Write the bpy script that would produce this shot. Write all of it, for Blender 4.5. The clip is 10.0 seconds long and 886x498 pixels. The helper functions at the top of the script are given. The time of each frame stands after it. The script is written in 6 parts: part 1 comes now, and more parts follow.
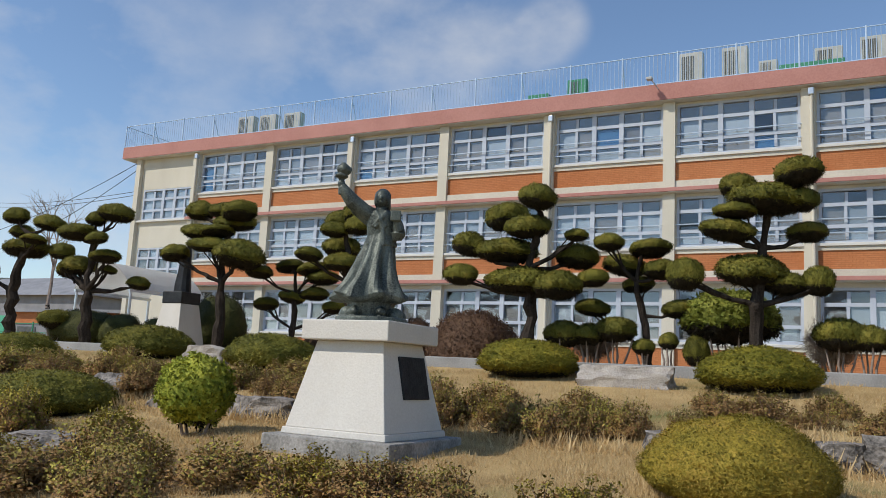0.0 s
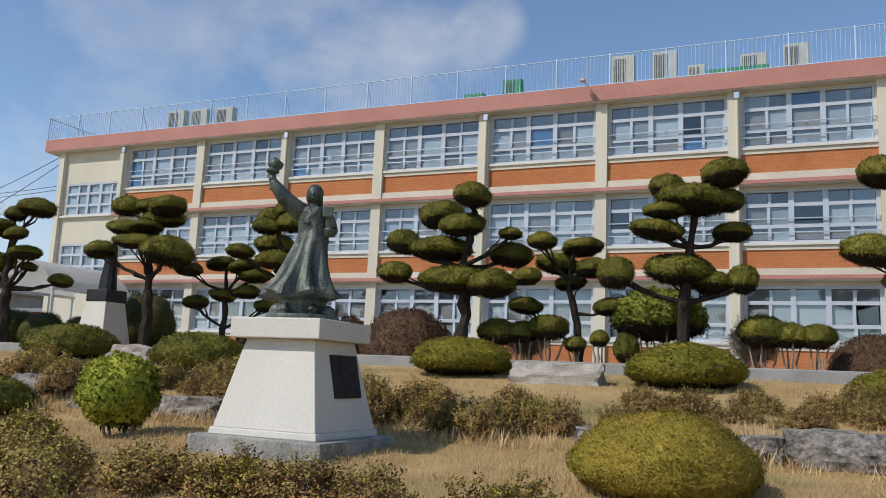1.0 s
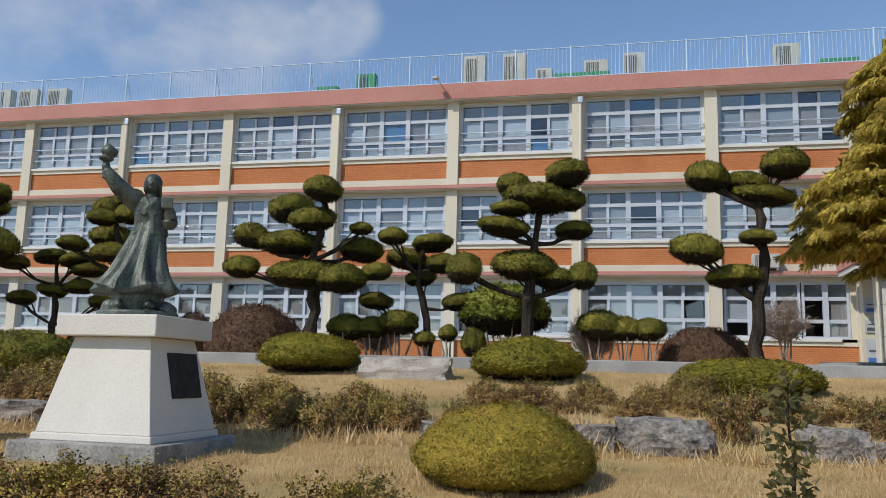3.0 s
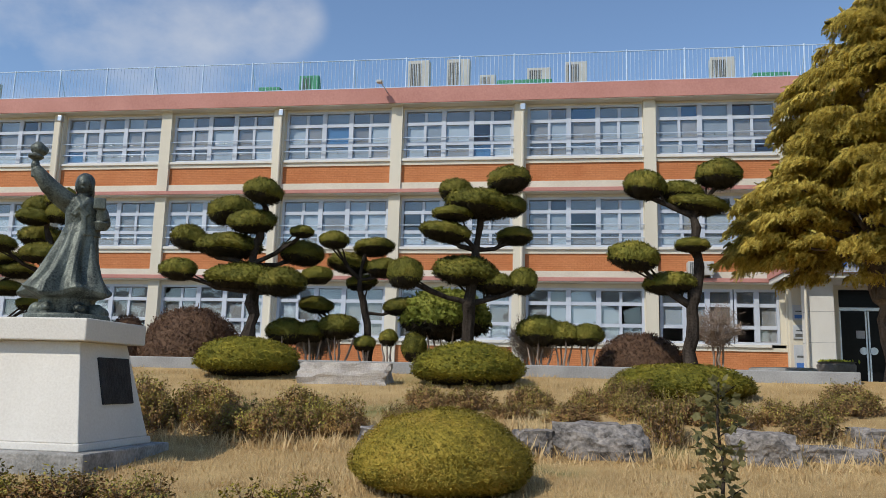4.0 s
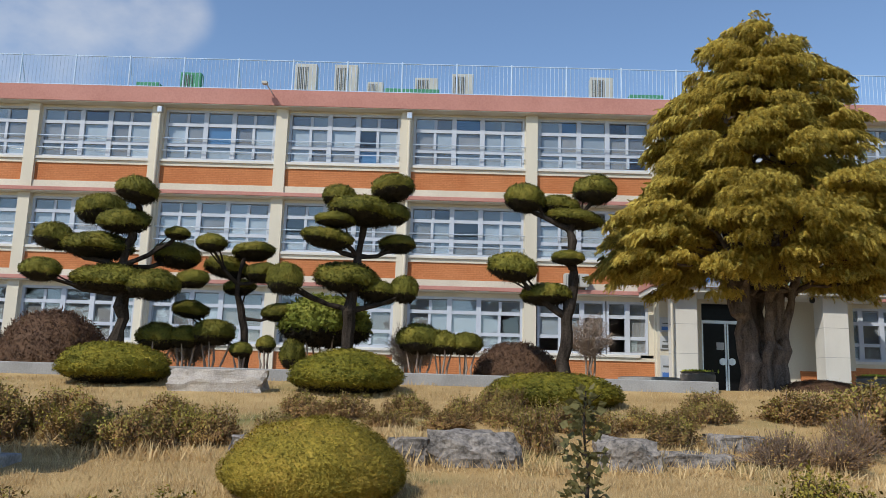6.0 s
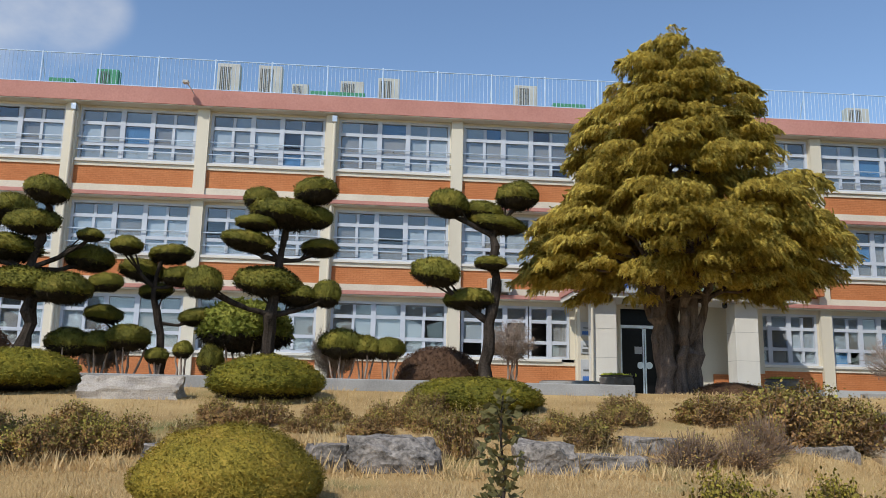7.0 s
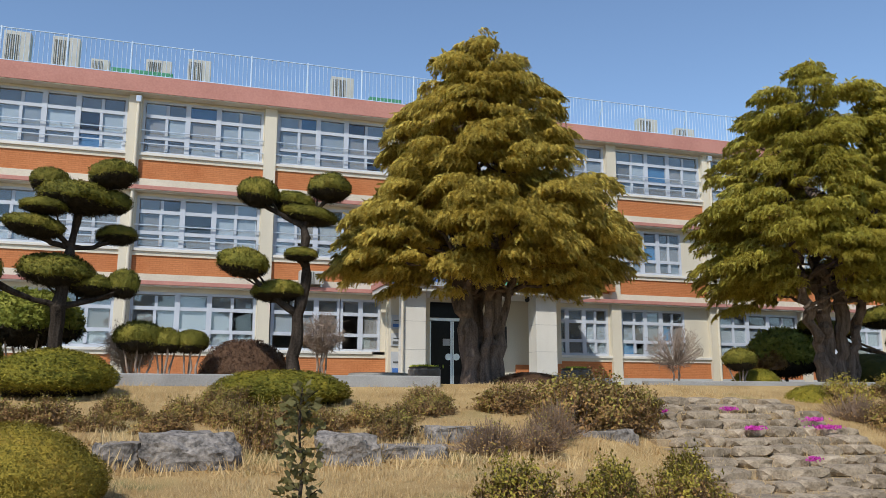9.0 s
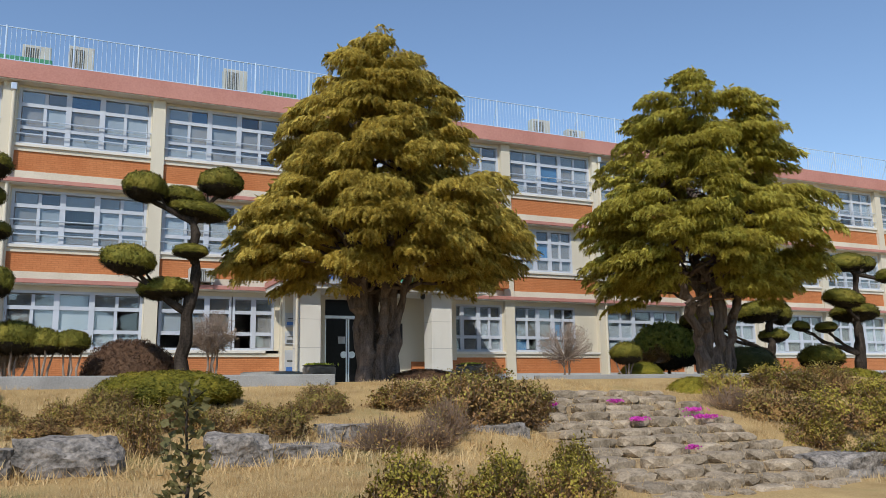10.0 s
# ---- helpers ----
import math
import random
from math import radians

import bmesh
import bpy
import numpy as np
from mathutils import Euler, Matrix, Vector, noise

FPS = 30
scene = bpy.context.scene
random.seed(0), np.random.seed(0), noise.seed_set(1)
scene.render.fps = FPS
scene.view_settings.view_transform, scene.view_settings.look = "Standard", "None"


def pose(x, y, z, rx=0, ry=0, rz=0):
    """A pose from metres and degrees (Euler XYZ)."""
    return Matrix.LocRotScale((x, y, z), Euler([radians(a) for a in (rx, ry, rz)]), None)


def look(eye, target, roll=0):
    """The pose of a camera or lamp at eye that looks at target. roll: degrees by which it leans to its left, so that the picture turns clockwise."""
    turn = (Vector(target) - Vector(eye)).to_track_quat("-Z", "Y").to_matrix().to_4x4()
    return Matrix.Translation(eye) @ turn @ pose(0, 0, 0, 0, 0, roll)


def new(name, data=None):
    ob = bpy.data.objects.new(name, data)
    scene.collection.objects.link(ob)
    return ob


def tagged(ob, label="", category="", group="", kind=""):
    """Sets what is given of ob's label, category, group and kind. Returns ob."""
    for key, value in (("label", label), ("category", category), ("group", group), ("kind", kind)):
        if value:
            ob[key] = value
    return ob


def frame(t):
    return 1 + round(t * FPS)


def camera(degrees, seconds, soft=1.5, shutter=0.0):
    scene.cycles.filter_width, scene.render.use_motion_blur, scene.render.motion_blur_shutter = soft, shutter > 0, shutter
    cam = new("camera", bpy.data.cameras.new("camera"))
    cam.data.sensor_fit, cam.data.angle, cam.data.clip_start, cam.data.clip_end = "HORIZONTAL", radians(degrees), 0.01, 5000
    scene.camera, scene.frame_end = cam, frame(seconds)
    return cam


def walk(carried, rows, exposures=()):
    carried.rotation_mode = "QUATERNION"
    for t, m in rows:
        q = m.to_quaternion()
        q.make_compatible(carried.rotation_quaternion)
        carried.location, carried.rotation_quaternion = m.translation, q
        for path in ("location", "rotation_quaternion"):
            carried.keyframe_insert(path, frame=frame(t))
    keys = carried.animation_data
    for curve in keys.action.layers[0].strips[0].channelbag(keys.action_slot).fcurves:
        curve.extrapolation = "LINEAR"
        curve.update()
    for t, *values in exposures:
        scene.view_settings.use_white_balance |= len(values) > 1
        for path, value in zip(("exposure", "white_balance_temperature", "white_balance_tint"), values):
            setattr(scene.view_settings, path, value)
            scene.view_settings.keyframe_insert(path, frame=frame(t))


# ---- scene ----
cam = camera(57.3, 10.0, soft=0.85)
PATH = [
    (0, (0.08, -0.449, 1.485), (-0.845, 1.298, 1.788), 2.9),
    (0.5, (0.089, -0.433, 1.482), (-0.771, 1.347, 1.784), 2.6),
    (1, (0.083, -0.382, 1.477), (-0.699, 1.433, 1.784), 2.5),
    (1.5, (0.092, -0.367, 1.473), (-0.61, 1.481, 1.778), 2.5),
    (2, (0.123, -0.367, 1.475), (-0.504, 1.509, 1.772), 2.4),
    (2.5, (0.113, -0.321, 1.482), (-0.416, 1.584, 1.785), 2.0),
    (3, (0.135, -0.321, 1.49), (-0.305, 1.605, 1.797), 1.5),
    (4.5, (0.162, -0.308, 1.502), (-0.073, 1.651, 1.83), 1.7),
    (5, (0.169, -0.313, 1.5), (0.006, 1.652, 1.834), 1.8),
    (5.5, (0.186, -0.317, 1.503), (0.092, 1.652, 1.842), 1.8),
    (7, (0.27, -0.306, 1.509), (0.432, 1.654, 1.872), 1.2),
    (7.5, (0.302, -0.28, 1.501), (0.569, 1.669, 1.863), 0.9),
    (8, (0.323, -0.293, 1.495), (0.699, 1.64, 1.845), 0.5),
    (8.5, (0.358, -0.299, 1.494), (0.85, 1.608, 1.842), 0.2),
    (9, (0.375, -0.319, 1.499), (0.98, 1.555, 1.85), 0.1),
    (9.5, (0.385, -0.313, 1.49), (1.115, 1.516, 1.839), -0.4),
    (10, (0.397, -0.335, 1.491), (1.239, 1.447, 1.834), -1.0),
]
walk(cam, [(t, look(eye, target, roll)) for t, eye, target, roll in PATH], [(0, -0.04), (2.5, -0.03), (5, 0.08), (7, 0.1), (8.5, 0.14), (10, 0.08)])

# ---- light ----
SUN_DIR = Vector((-0.46, -0.56, 0.74)).normalized()
sun = new("sun", bpy.data.lights.new("sun", "SUN"))
sun.data.energy, sun.data.angle, sun.data.color = 3.45, radians(0.6), (1.0, 0.94, 0.85)
sun.matrix_world = look(SUN_DIR * 60, (0, 0, 0))

world = bpy.data.worlds.new("world")
scene.world = world
world.use_nodes = True
wn, wl = world.node_tree.nodes, world.node_tree.links
wn.clear()
sky = wn.new("ShaderNodeTexSky")
sky.sky_type, sky.sun_disc = "NISHITA", False
sky.sun_elevation = math.asin(SUN_DIR.z)
sky.sun_rotation = math.atan2(SUN_DIR.x, SUN_DIR.y)
sky.air_density, sky.dust_density, sky.ozone_density = 1.0, 0.1, 3.0
coords = wn.new("ShaderNodeTexCoord")
stretch = wn.new("ShaderNodeMapping")
stretch.inputs["Scale"].default_value = (1.0, 1.0, 1.6)
stretch.inputs["Location"].default_value = (0.35, 0.1, 0.55)
wisps = wn.new("ShaderNodeTexNoise")
wisps.inputs["Scale"].default_value, wisps.inputs["Detail"].default_value, wisps.inputs["Roughness"].default_value = 5.5, 7, 0.55
soft_ramp = wn.new("ShaderNodeValToRGB")
soft_ramp.color_ramp.elements[0].position, soft_ramp.color_ramp.elements[1].position = 0.4, 0.66
def bank(toward, inner, outer):
    """A soft round patch of the sky where thin cloud gathers."""
    dot, ramp = wn.new("ShaderNodeVectorMath"), wn.new("ShaderNodeMapRange")
    dot.operation, ramp.interpolation_type = "DOT_PRODUCT", "SMOOTHERSTEP"
    dot.inputs[1].default_value = Vector(toward).normalized()
    ramp.inputs[1].default_value, ramp.inputs[2].default_value = math.cos(radians(outer)), math.cos(radians(inner))
    wl.new(coords.outputs["Generated"], dot.inputs[0])
    wl.new(dot.outputs["Value"], ramp.inputs[0])
    return ramp.outputs[0]


for k, (toward, inner, outer) in enumerate((((-0.51, 0.78, 0.36), 0, 11), ((-0.4, 0.84, 0.35), 0, 7), ((-0.32, 0.855, 0.41), 0.5, 3), ((-0.86, 0.48, 0.14), 8, 28))):
    more = wn.new("ShaderNodeMath")
    more.operation, more.use_clamp = "ADD", True
    wl.new(bank(toward, inner, outer), more.inputs[0])
    if k:
        wl.new(gather.outputs[0], more.inputs[1])
    else:
        more.inputs[1].default_value = 0.0
    gather = more
times = wn.new("ShaderNodeMath")
times.operation = "MULTIPLY"
thin = wn.new("ShaderNodeMath")
thin.operation, thin.inputs[1].default_value = "MULTIPLY", 0.5
blend = wn.new("ShaderNodeMixRGB")
blend.inputs[2].default_value = (4.8, 4.9, 5.1, 1)
back = wn.new("ShaderNodeBackground")
back.inputs["Strength"].default_value = 0.145
out = wn.new("ShaderNodeOutputWorld")
wl.new(coords.outputs["Generated"], stretch.inputs["Vector"])
wl.new(stretch.outputs[0], wisps.inputs["Vector"])
wl.new(wisps.outputs["Fac"], soft_ramp.inputs[0])
wl.new(soft_ramp.outputs[0], times.inputs[0])
wl.new(gather.outputs[0], times.inputs[1])
wl.new(times.outputs[0], thin.inputs[0])
wl.new(thin.outputs[0], blend.inputs[0])
wl.new(sky.outputs[0], blend.inputs[1])
wl.new(blend.outputs[0], back.inputs["Color"])
wl.new(back.outputs[0], out.inputs["Surface"])


# ---- materials ----
def surface(name, c1, c2, scale=3.0, fine=40.0, rough=0.7, bump=0.2, metal=0.0, streak=1.0, spec=0.22, vary=0.0):
    """Two colours mixed by a coarse and a fine noise in world space, with relief."""
    m = bpy.data.materials.new(name)
    m.use_nodes = True
    n, l = m.node_tree.nodes, m.node_tree.links
    b = n["Principled BSDF"]
    geo = n.new("ShaderNodeNewGeometry")
    mapping = n.new("ShaderNodeMapping")
    mapping.inputs["Scale"].default_value = (1, 1, streak)
    l.new(geo.outputs["Position"], mapping.inputs["Vector"])
    coarse, grain = n.new("ShaderNodeTexNoise"), n.new("ShaderNodeTexNoise")
    coarse.inputs["Scale"].default_value, coarse.inputs["Detail"].default_value = scale, 5
    grain.inputs["Scale"].default_value, grain.inputs["Detail"].default_value = fine, 4
    l.new(mapping.outputs[0], coarse.inputs["Vector"])
    l.new(geo.outputs["Position"], grain.inputs["Vector"])
    add = n.new("ShaderNodeMath")
    add.operation = "MULTIPLY_ADD"
    add.inputs[1].default_value = 0.45
    l.new(grain.outputs["Fac"], add.inputs[0])
    half = n.new("ShaderNodeMath")
    half.operation = "MULTIPLY"
    half.inputs[1].default_value = 0.6
    l.new(coarse.outputs["Fac"], half.inputs[0])
    l.new(half.outputs[0], add.inputs[2])
    ramp = n.new("ShaderNodeValToRGB")
    ramp.color_ramp.elements[0].position, ramp.color_ramp.elements[1].position = 0.36, 0.68
    ramp.color_ramp.elements[0].color, ramp.color_ramp.elements[1].color = (*c1, 1), (*c2, 1)
    l.new(add.outputs[0], ramp.inputs[0])
    colour = ramp.outputs[0]
    if vary:
        info, hsv = n.new("ShaderNodeObjectInfo"), n.new("ShaderNodeHueSaturation")
        span = n.new("ShaderNodeMapRange")
        span.inputs[3].default_value, span.inputs[4].default_value = 1 - vary, 1 + vary
        l.new(info.outputs["Random"], span.inputs[0])
        l.new(span.outputs[0], hsv.inputs["Value"])
        l.new(colour, hsv.inputs["Color"])
        colour = hsv.outputs[0]
    l.new(colour, b.inputs["Base Color"])
    b.inputs["Roughness"].default_value, b.inputs["Metallic"].default_value = rough, metal
    b.inputs["Specular IOR Level"].default_value = spec
    if bump:
        bp = n.new("ShaderNodeBump")
        bp.inputs["Strength"].default_value, bp.inputs["Distance"].default_value = bump, 0.02
        l.new(grain.outputs["Fac"], bp.inputs["Height"])
        l.new(bp.outputs[0], b.inputs["Normal"])
    return m


def leafage(name, stops, rough=0.6, through_light=0.25, vary=0.15):
    """Leaves: one colour a leaf, drawn from the stops."""
    m = bpy.data.materials.new(name)
    m.use_nodes = True
    n, l = m.node_tree.nodes, m.node_tree.links
    b = n["Principled BSDF"]
    geo, info = n.new("ShaderNodeNewGeometry"), n.new("ShaderNodeObjectInfo")
    ramp = n.new("ShaderNodeValToRGB")
    while len(ramp.color_ramp.elements) < len(stops):
        ramp.color_ramp.elements.new(0.5)
    for e, (p, c) in zip(ramp.color_ramp.elements, stops):
        e.position, e.color = p, (*c, 1)
    patch = n.new("ShaderNodeTexNoise")
    patch.inputs["Scale"].default_value, patch.inputs["Detail"].default_value = 2.2, 3
    l.new(geo.outputs["Position"], patch.inputs["Vector"])
    mixv = n.new("ShaderNodeMath")
    mixv.operation = "MULTIPLY_ADD"
    mixv.inputs[1].default_value = 0.55
    shift = n.new("ShaderNodeMath")
    shift.operation = "MULTIPLY_ADD"
    shift.inputs[1].default_value, shift.inputs[2].default_value = 0.9, -0.22
    l.new(patch.outputs["Fac"], shift.inputs[0])
    fine, both = n.new("ShaderNodeTexNoise"), n.new("ShaderNodeMath")
    fine.inputs["Scale"].default_value, fine.inputs["Detail"].default_value = 38.0, 3
    l.new(geo.outputs["Position"], fine.inputs["Vector"])
    both.operation = "MULTIPLY_ADD"
    both.inputs[1].default_value = 0.75
    l.new(fine.outputs["Fac"], both.inputs[0])
    half = n.new("ShaderNodeMath")
    half.operation = "MULTIPLY"
    half.inputs[1].default_value = 0.6
    l.new(geo.outputs["Random Per Island"], half.inputs[0])
    l.new(half.outputs[0], both.inputs[2])
    relief = n.new("ShaderNodeBump")
    relief.inputs["Strength"].default_value, relief.inputs["Distance"].default_value = 0.55, 0.03
    l.new(fine.outputs["Fac"], relief.inputs["Height"])
    l.new(relief.outputs[0], b.inputs["Normal"])
    l.new(both.outputs[0], mixv.inputs[0])
    l.new(shift.outputs[0], mixv.inputs[2])
    l.new(mixv.outputs[0], ramp.inputs[0])
    hsv, span = n.new("ShaderNodeHueSaturation"), n.new("ShaderNodeMapRange")
    span.inputs[3].default_value, span.inputs[4].default_value = 1 - vary, 1 + vary
    l.new(info.outputs["Random"], span.inputs[0])
    l.new(span.outputs[0], hsv.inputs["Value"])
    l.new(ramp.outputs[0], hsv.inputs["Color"])
    l.new(hsv.outputs[0], b.inputs["Base Color"])
    b.inputs["Roughness"].default_value = rough
    b.inputs["Specular IOR Level"].default_value = 0.14
    tr, mx = n.new("ShaderNodeBsdfTranslucent"), n.new("ShaderNodeMixShader")
    l.new(hsv.outputs[0], tr.inputs["Color"])
    mx.inputs[0].default_value = through_light
    l.new(b.outputs[0], mx.inputs[1])
    l.new(tr.outputs[0], mx.inputs[2])
    l.new(mx.outputs[0], n["Material Output"].inputs["Surface"])
    return m


def glazing(name):
    """Window glass: clear, with a sky reflection that grows at grazing angles."""
    m = bpy.data.materials.new(name)
    m.use_nodes = True
    n, l = m.node_tree.nodes, m.node_tree.links
    n.remove(n["Principled BSDF"])
    clear, gloss, mx, fr = n.new("ShaderNodeBsdfTransparent"), n.new("ShaderNodeBsdfGlossy"), n.new("ShaderNodeMixShader"), n.new("ShaderNodeLayerWeight")
    clear.inputs["Color"].default_value = (0.84, 0.86, 0.865, 1)
    gloss.inputs["Roughness"].default_value = 0.03
    geo, wave, bp = n.new("ShaderNodeNewGeometry"), n.new("ShaderNodeTexNoise"), n.new("ShaderNodeBump")
    wave.inputs["Scale"].default_value = 1.3
    l.new(geo.outputs["Position"], wave.inputs["Vector"])
    bp.inputs["Strength"].default_value, bp.inputs["Distance"].default_value = 0.12, 0.05
    l.new(wave.outputs["Fac"], bp.inputs["Height"])
    l.new(bp.outputs[0], gloss.inputs["Normal"])
    rise, keep = n.new("ShaderNodeMath"), n.new("ShaderNodeMath")
    rise.operation, rise.inputs[1].default_value = "POWER", 3.0
    keep.operation, keep.inputs[1].default_value, keep.inputs[2].default_value = "MULTIPLY_ADD", 0.55, 0.09
    fr.inputs["Blend"].default_value = 0.5
    l.new(fr.outputs["Facing"], rise.inputs[0])
    l.new(rise.outputs[0], keep.inputs[0])
    l.new(keep.outputs[0], mx.inputs[0])
    l.new(clear.outputs[0], mx.inputs[1])
    l.new(gloss.outputs[0], mx.inputs[2])
    l.new(mx.outputs[0], n["Material Output"].inputs["Surface"])
    return m


M_CREAM = surface("cream_paint", (0.54, 0.495, 0.395), (0.68, 0.635, 0.52), 0.8, 25, 0.7, 0.15, streak=0.25)
M_SALMON = surface("salmon_paint", (0.41, 0.185, 0.15), (0.52, 0.255, 0.21), 0.7, 18, 0.65, 0.15)
M_WHITE = surface("white_paint", (0.58, 0.56, 0.51), (0.7, 0.68, 0.62), 1.5, 30, 0.65, 0.15, streak=0.4)
M_UPVC = surface("white_window_frame", (0.44, 0.48, 0.55), (0.53, 0.57, 0.63), 2, 30, 0.45, 0.0)
M_STEEL = surface("galvanised_steel", (0.5, 0.54, 0.58), (0.66, 0.7, 0.74), 4, 60, 0.35, 0.05, metal=0.7)
M_RAIL = surface("pale_blue_rail", (0.42, 0.55, 0.72), (0.55, 0.68, 0.82), 2, 30, 0.45, 0.0)
M_CONC = surface("concrete", (0.24, 0.235, 0.225), (0.38, 0.375, 0.36), 1.5, 35, 0.9, 0.4)
M_PLINTH = surface("pale_plinth_render", (0.36, 0.37, 0.37), (0.48, 0.49, 0.49), 1.5, 30, 0.85, 0.2, streak=0.4)
M_BASE = surface("weathered_base_stone", (0.16, 0.155, 0.14), (0.42, 0.4, 0.37), 5, 30, 0.9, 0.5, streak=0.5)
M_PED = surface("pedestal_plaster", (0.57, 0.53, 0.465), (0.68, 0.645, 0.58), 1.2, 40, 0.8, 0.25, streak=0.3)
M_BRONZE = surface("patinated_bronze", (0.018, 0.022, 0.021), (0.17, 0.19, 0.16), 6, 50, 0.48, 0.22, metal=0.3, streak=0.25)
M_PLAQUE = surface("dark_plaque", (0.012, 0.012, 0.014), (0.035, 0.035, 0.036), 8, 60, 0.6, 0.3, spec=0.25)
M_PLAQUEBAR = surface("worn_inscription", (0.022, 0.022, 0.023), (0.05, 0.05, 0.05), 8, 60, 0.6, 0.2)
M_ROCK = surface("boulder_stone", (0.06, 0.055, 0.05), (0.36, 0.32, 0.28), 7.0, 26, 0.95, 1.0)
M_STEPSTONE = surface("fieldstone", (0.16, 0.125, 0.085), (0.43, 0.345, 0.245), 4.5, 26, 0.95, 1.0, vary=0.22)
M_PALEROCK = surface("pale_granite", (0.24, 0.215, 0.19), (0.5, 0.45, 0.39), 3.5, 40, 0.95, 0.9)
M_TANROCK = surface("tan_boulder", (0.5, 0.32, 0.15), (0.62, 0.46, 0.28), 3, 25, 0.95, 0.7)
M_BARK = surface("grey_bark", (0.014, 0.011, 0.009), (0.07, 0.056, 0.045), 9, 30, 0.95, 1.0, streak=0.2, spec=0.05)
M_REDBARK = surface("cypress_bark", (0.045, 0.034, 0.028), (0.2, 0.155, 0.13), 9, 34, 0.95, 1.0, streak=0.12)
M_TWIG = surface("pale_twig", (0.2, 0.15, 0.12), (0.36, 0.29, 0.24), 6, 40, 0.9, 0.2)
M_BROWNTWIG = surface("brown_twig", (0.17, 0.115, 0.08), (0.34, 0.24, 0.17), 6, 40, 0.9, 0.2)
M_DARK = surface("dark_interior", (0.03, 0.03, 0.035), (0.06, 0.06, 0.065), 1, 8, 0.9, 0.0)
M_ROOM = surface("classroom_wall", (0.42, 0.42, 0.42), (0.52, 0.52, 0.52), 1, 8, 0.9, 0.0)
M_BLIND = surface("grey_blind", (0.38, 0.44, 0.5), (0.5, 0.56, 0.62), 0.9, 12, 0.85, 0.1, vary=0.3)
M_SCREEN = surface("grey_insect_screen", (0.24, 0.24, 0.245), (0.33, 0.33, 0.33), 1.2, 60, 0.9, 0.1, vary=0.28)
M_BLUEBLIND = surface("blue_blind", (0.07, 0.2, 0.42), (0.1, 0.27, 0.5), 1.2, 12, 0.85, 0.1)
M_CURTAIN = surface("pale_curtain", (0.5, 0.54, 0.56), (0.62, 0.65, 0.66), 2, 14, 0.9, 0.2)
M_DKCURTAIN = surface("mauve_curtain", (0.12, 0.1, 0.13), (0.22, 0.18, 0.2), 2, 14, 0.9, 0.2)
M_AC = surface("outdoor_unit_casing", (0.4, 0.39, 0.36), (0.52, 0.51, 0.47), 3, 30, 0.5, 0.05)
M_GRILLE = surface("dark_grille", (0.06, 0.065, 0.065), (0.13, 0.135, 0.13), 4, 30, 0.5, 0.1)
M_GREENPAINT = surface("green_paint", (0.05, 0.22, 0.13), (0.09, 0.3, 0.18), 2, 20, 0.7, 0.2)
M_DKMETAL = surface("dark_metal", (0.02, 0.02, 0.022), (0.05, 0.05, 0.05), 4, 30, 0.4, 0.05, metal=0.4)
M_URN = surface("dark_clay_urn", (0.1, 0.09, 0.08), (0.2, 0.18, 0.16), 4, 30, 0.5, 0.3)
M_PAPER = surface("notice_paper", (0.4, 0.43, 0.46), (0.52, 0.54, 0.56), 3, 20, 0.7, 0.0)
M_BLUEINK = surface("blue_print", (0.05, 0.14, 0.4), (0.09, 0.2, 0.5), 3, 20, 0.6, 0.0)
M_GREENINK = surface("green_print", (0.08, 0.35, 0.2), (0.12, 0.42, 0.26), 3, 20, 0.6, 0.0)
M_CANVAS = surface("white_canvas", (0.66, 0.66, 0.64), (0.78, 0.78, 0.76), 1, 20, 0.6, 0.1)
M_ROOFGREY = surface("grey_roof", (0.2, 0.2, 0.21), (0.3, 0.3, 0.31), 1, 20, 0.8, 0.2)
M_EARTH = surface("bare_earth", (0.24, 0.175, 0.11), (0.46, 0.35, 0.21), 2.5, 30, 0.95, 0.8)
M_HILL = surface("far_wooded_hill", (0.06, 0.075, 0.06), (0.13, 0.14, 0.11), 0.15, 0.8, 0.95, 0.4)

L_PAD = leafage("clipped_juniper", [(0.05, (0.027, 0.03, 0.007)), (0.4, (0.093, 0.095, 0.017)), (0.75, (0.21, 0.194, 0.032)), (1.0, (0.371, 0.291, 0.059))], through_light=0.1)
# bare inner twigs, darkened so their colour carries the shade under the foliage
L_PADCORE = surface("twigs_with_painted_shade", (0.012, 0.01, 0.006), (0.05, 0.04, 0.025), 8, 40, 0.95, 0.8)
L_DOME = leafage("clipped_yew", [(0.05, (0.043, 0.047, 0.007)), (0.4, (0.142, 0.139, 0.019)), (0.75, (0.314, 0.264, 0.032)), (1.0, (0.541, 0.383, 0.066))], through_light=0.1)
L_BROWN = leafage("bronze_leaf", [(0.1, (0.053, 0.032, 0.021)), (0.5, (0.112, 0.064, 0.041)), (0.9, (0.188, 0.112, 0.068)), (1.0, (0.15, 0.128, 0.053))])
L_AZALEA = leafage("azalea_leaf", [(0.05, (0.165, 0.101, 0.05)), (0.35, (0.319, 0.213, 0.09)), (0.6, (0.308, 0.247, 0.065)), (0.85, (0.462, 0.42, 0.085)), (1.0, (0.605, 0.552, 0.13))], through_light=0.2)
L_GOLD = leafage("golden_yew", [(0.05, (0.063, 0.057, 0.011)), (0.4, (0.224, 0.189, 0.028)), (0.75, (0.434, 0.325, 0.05)), (1.0, (0.672, 0.429, 0.099))], through_light=0.1)
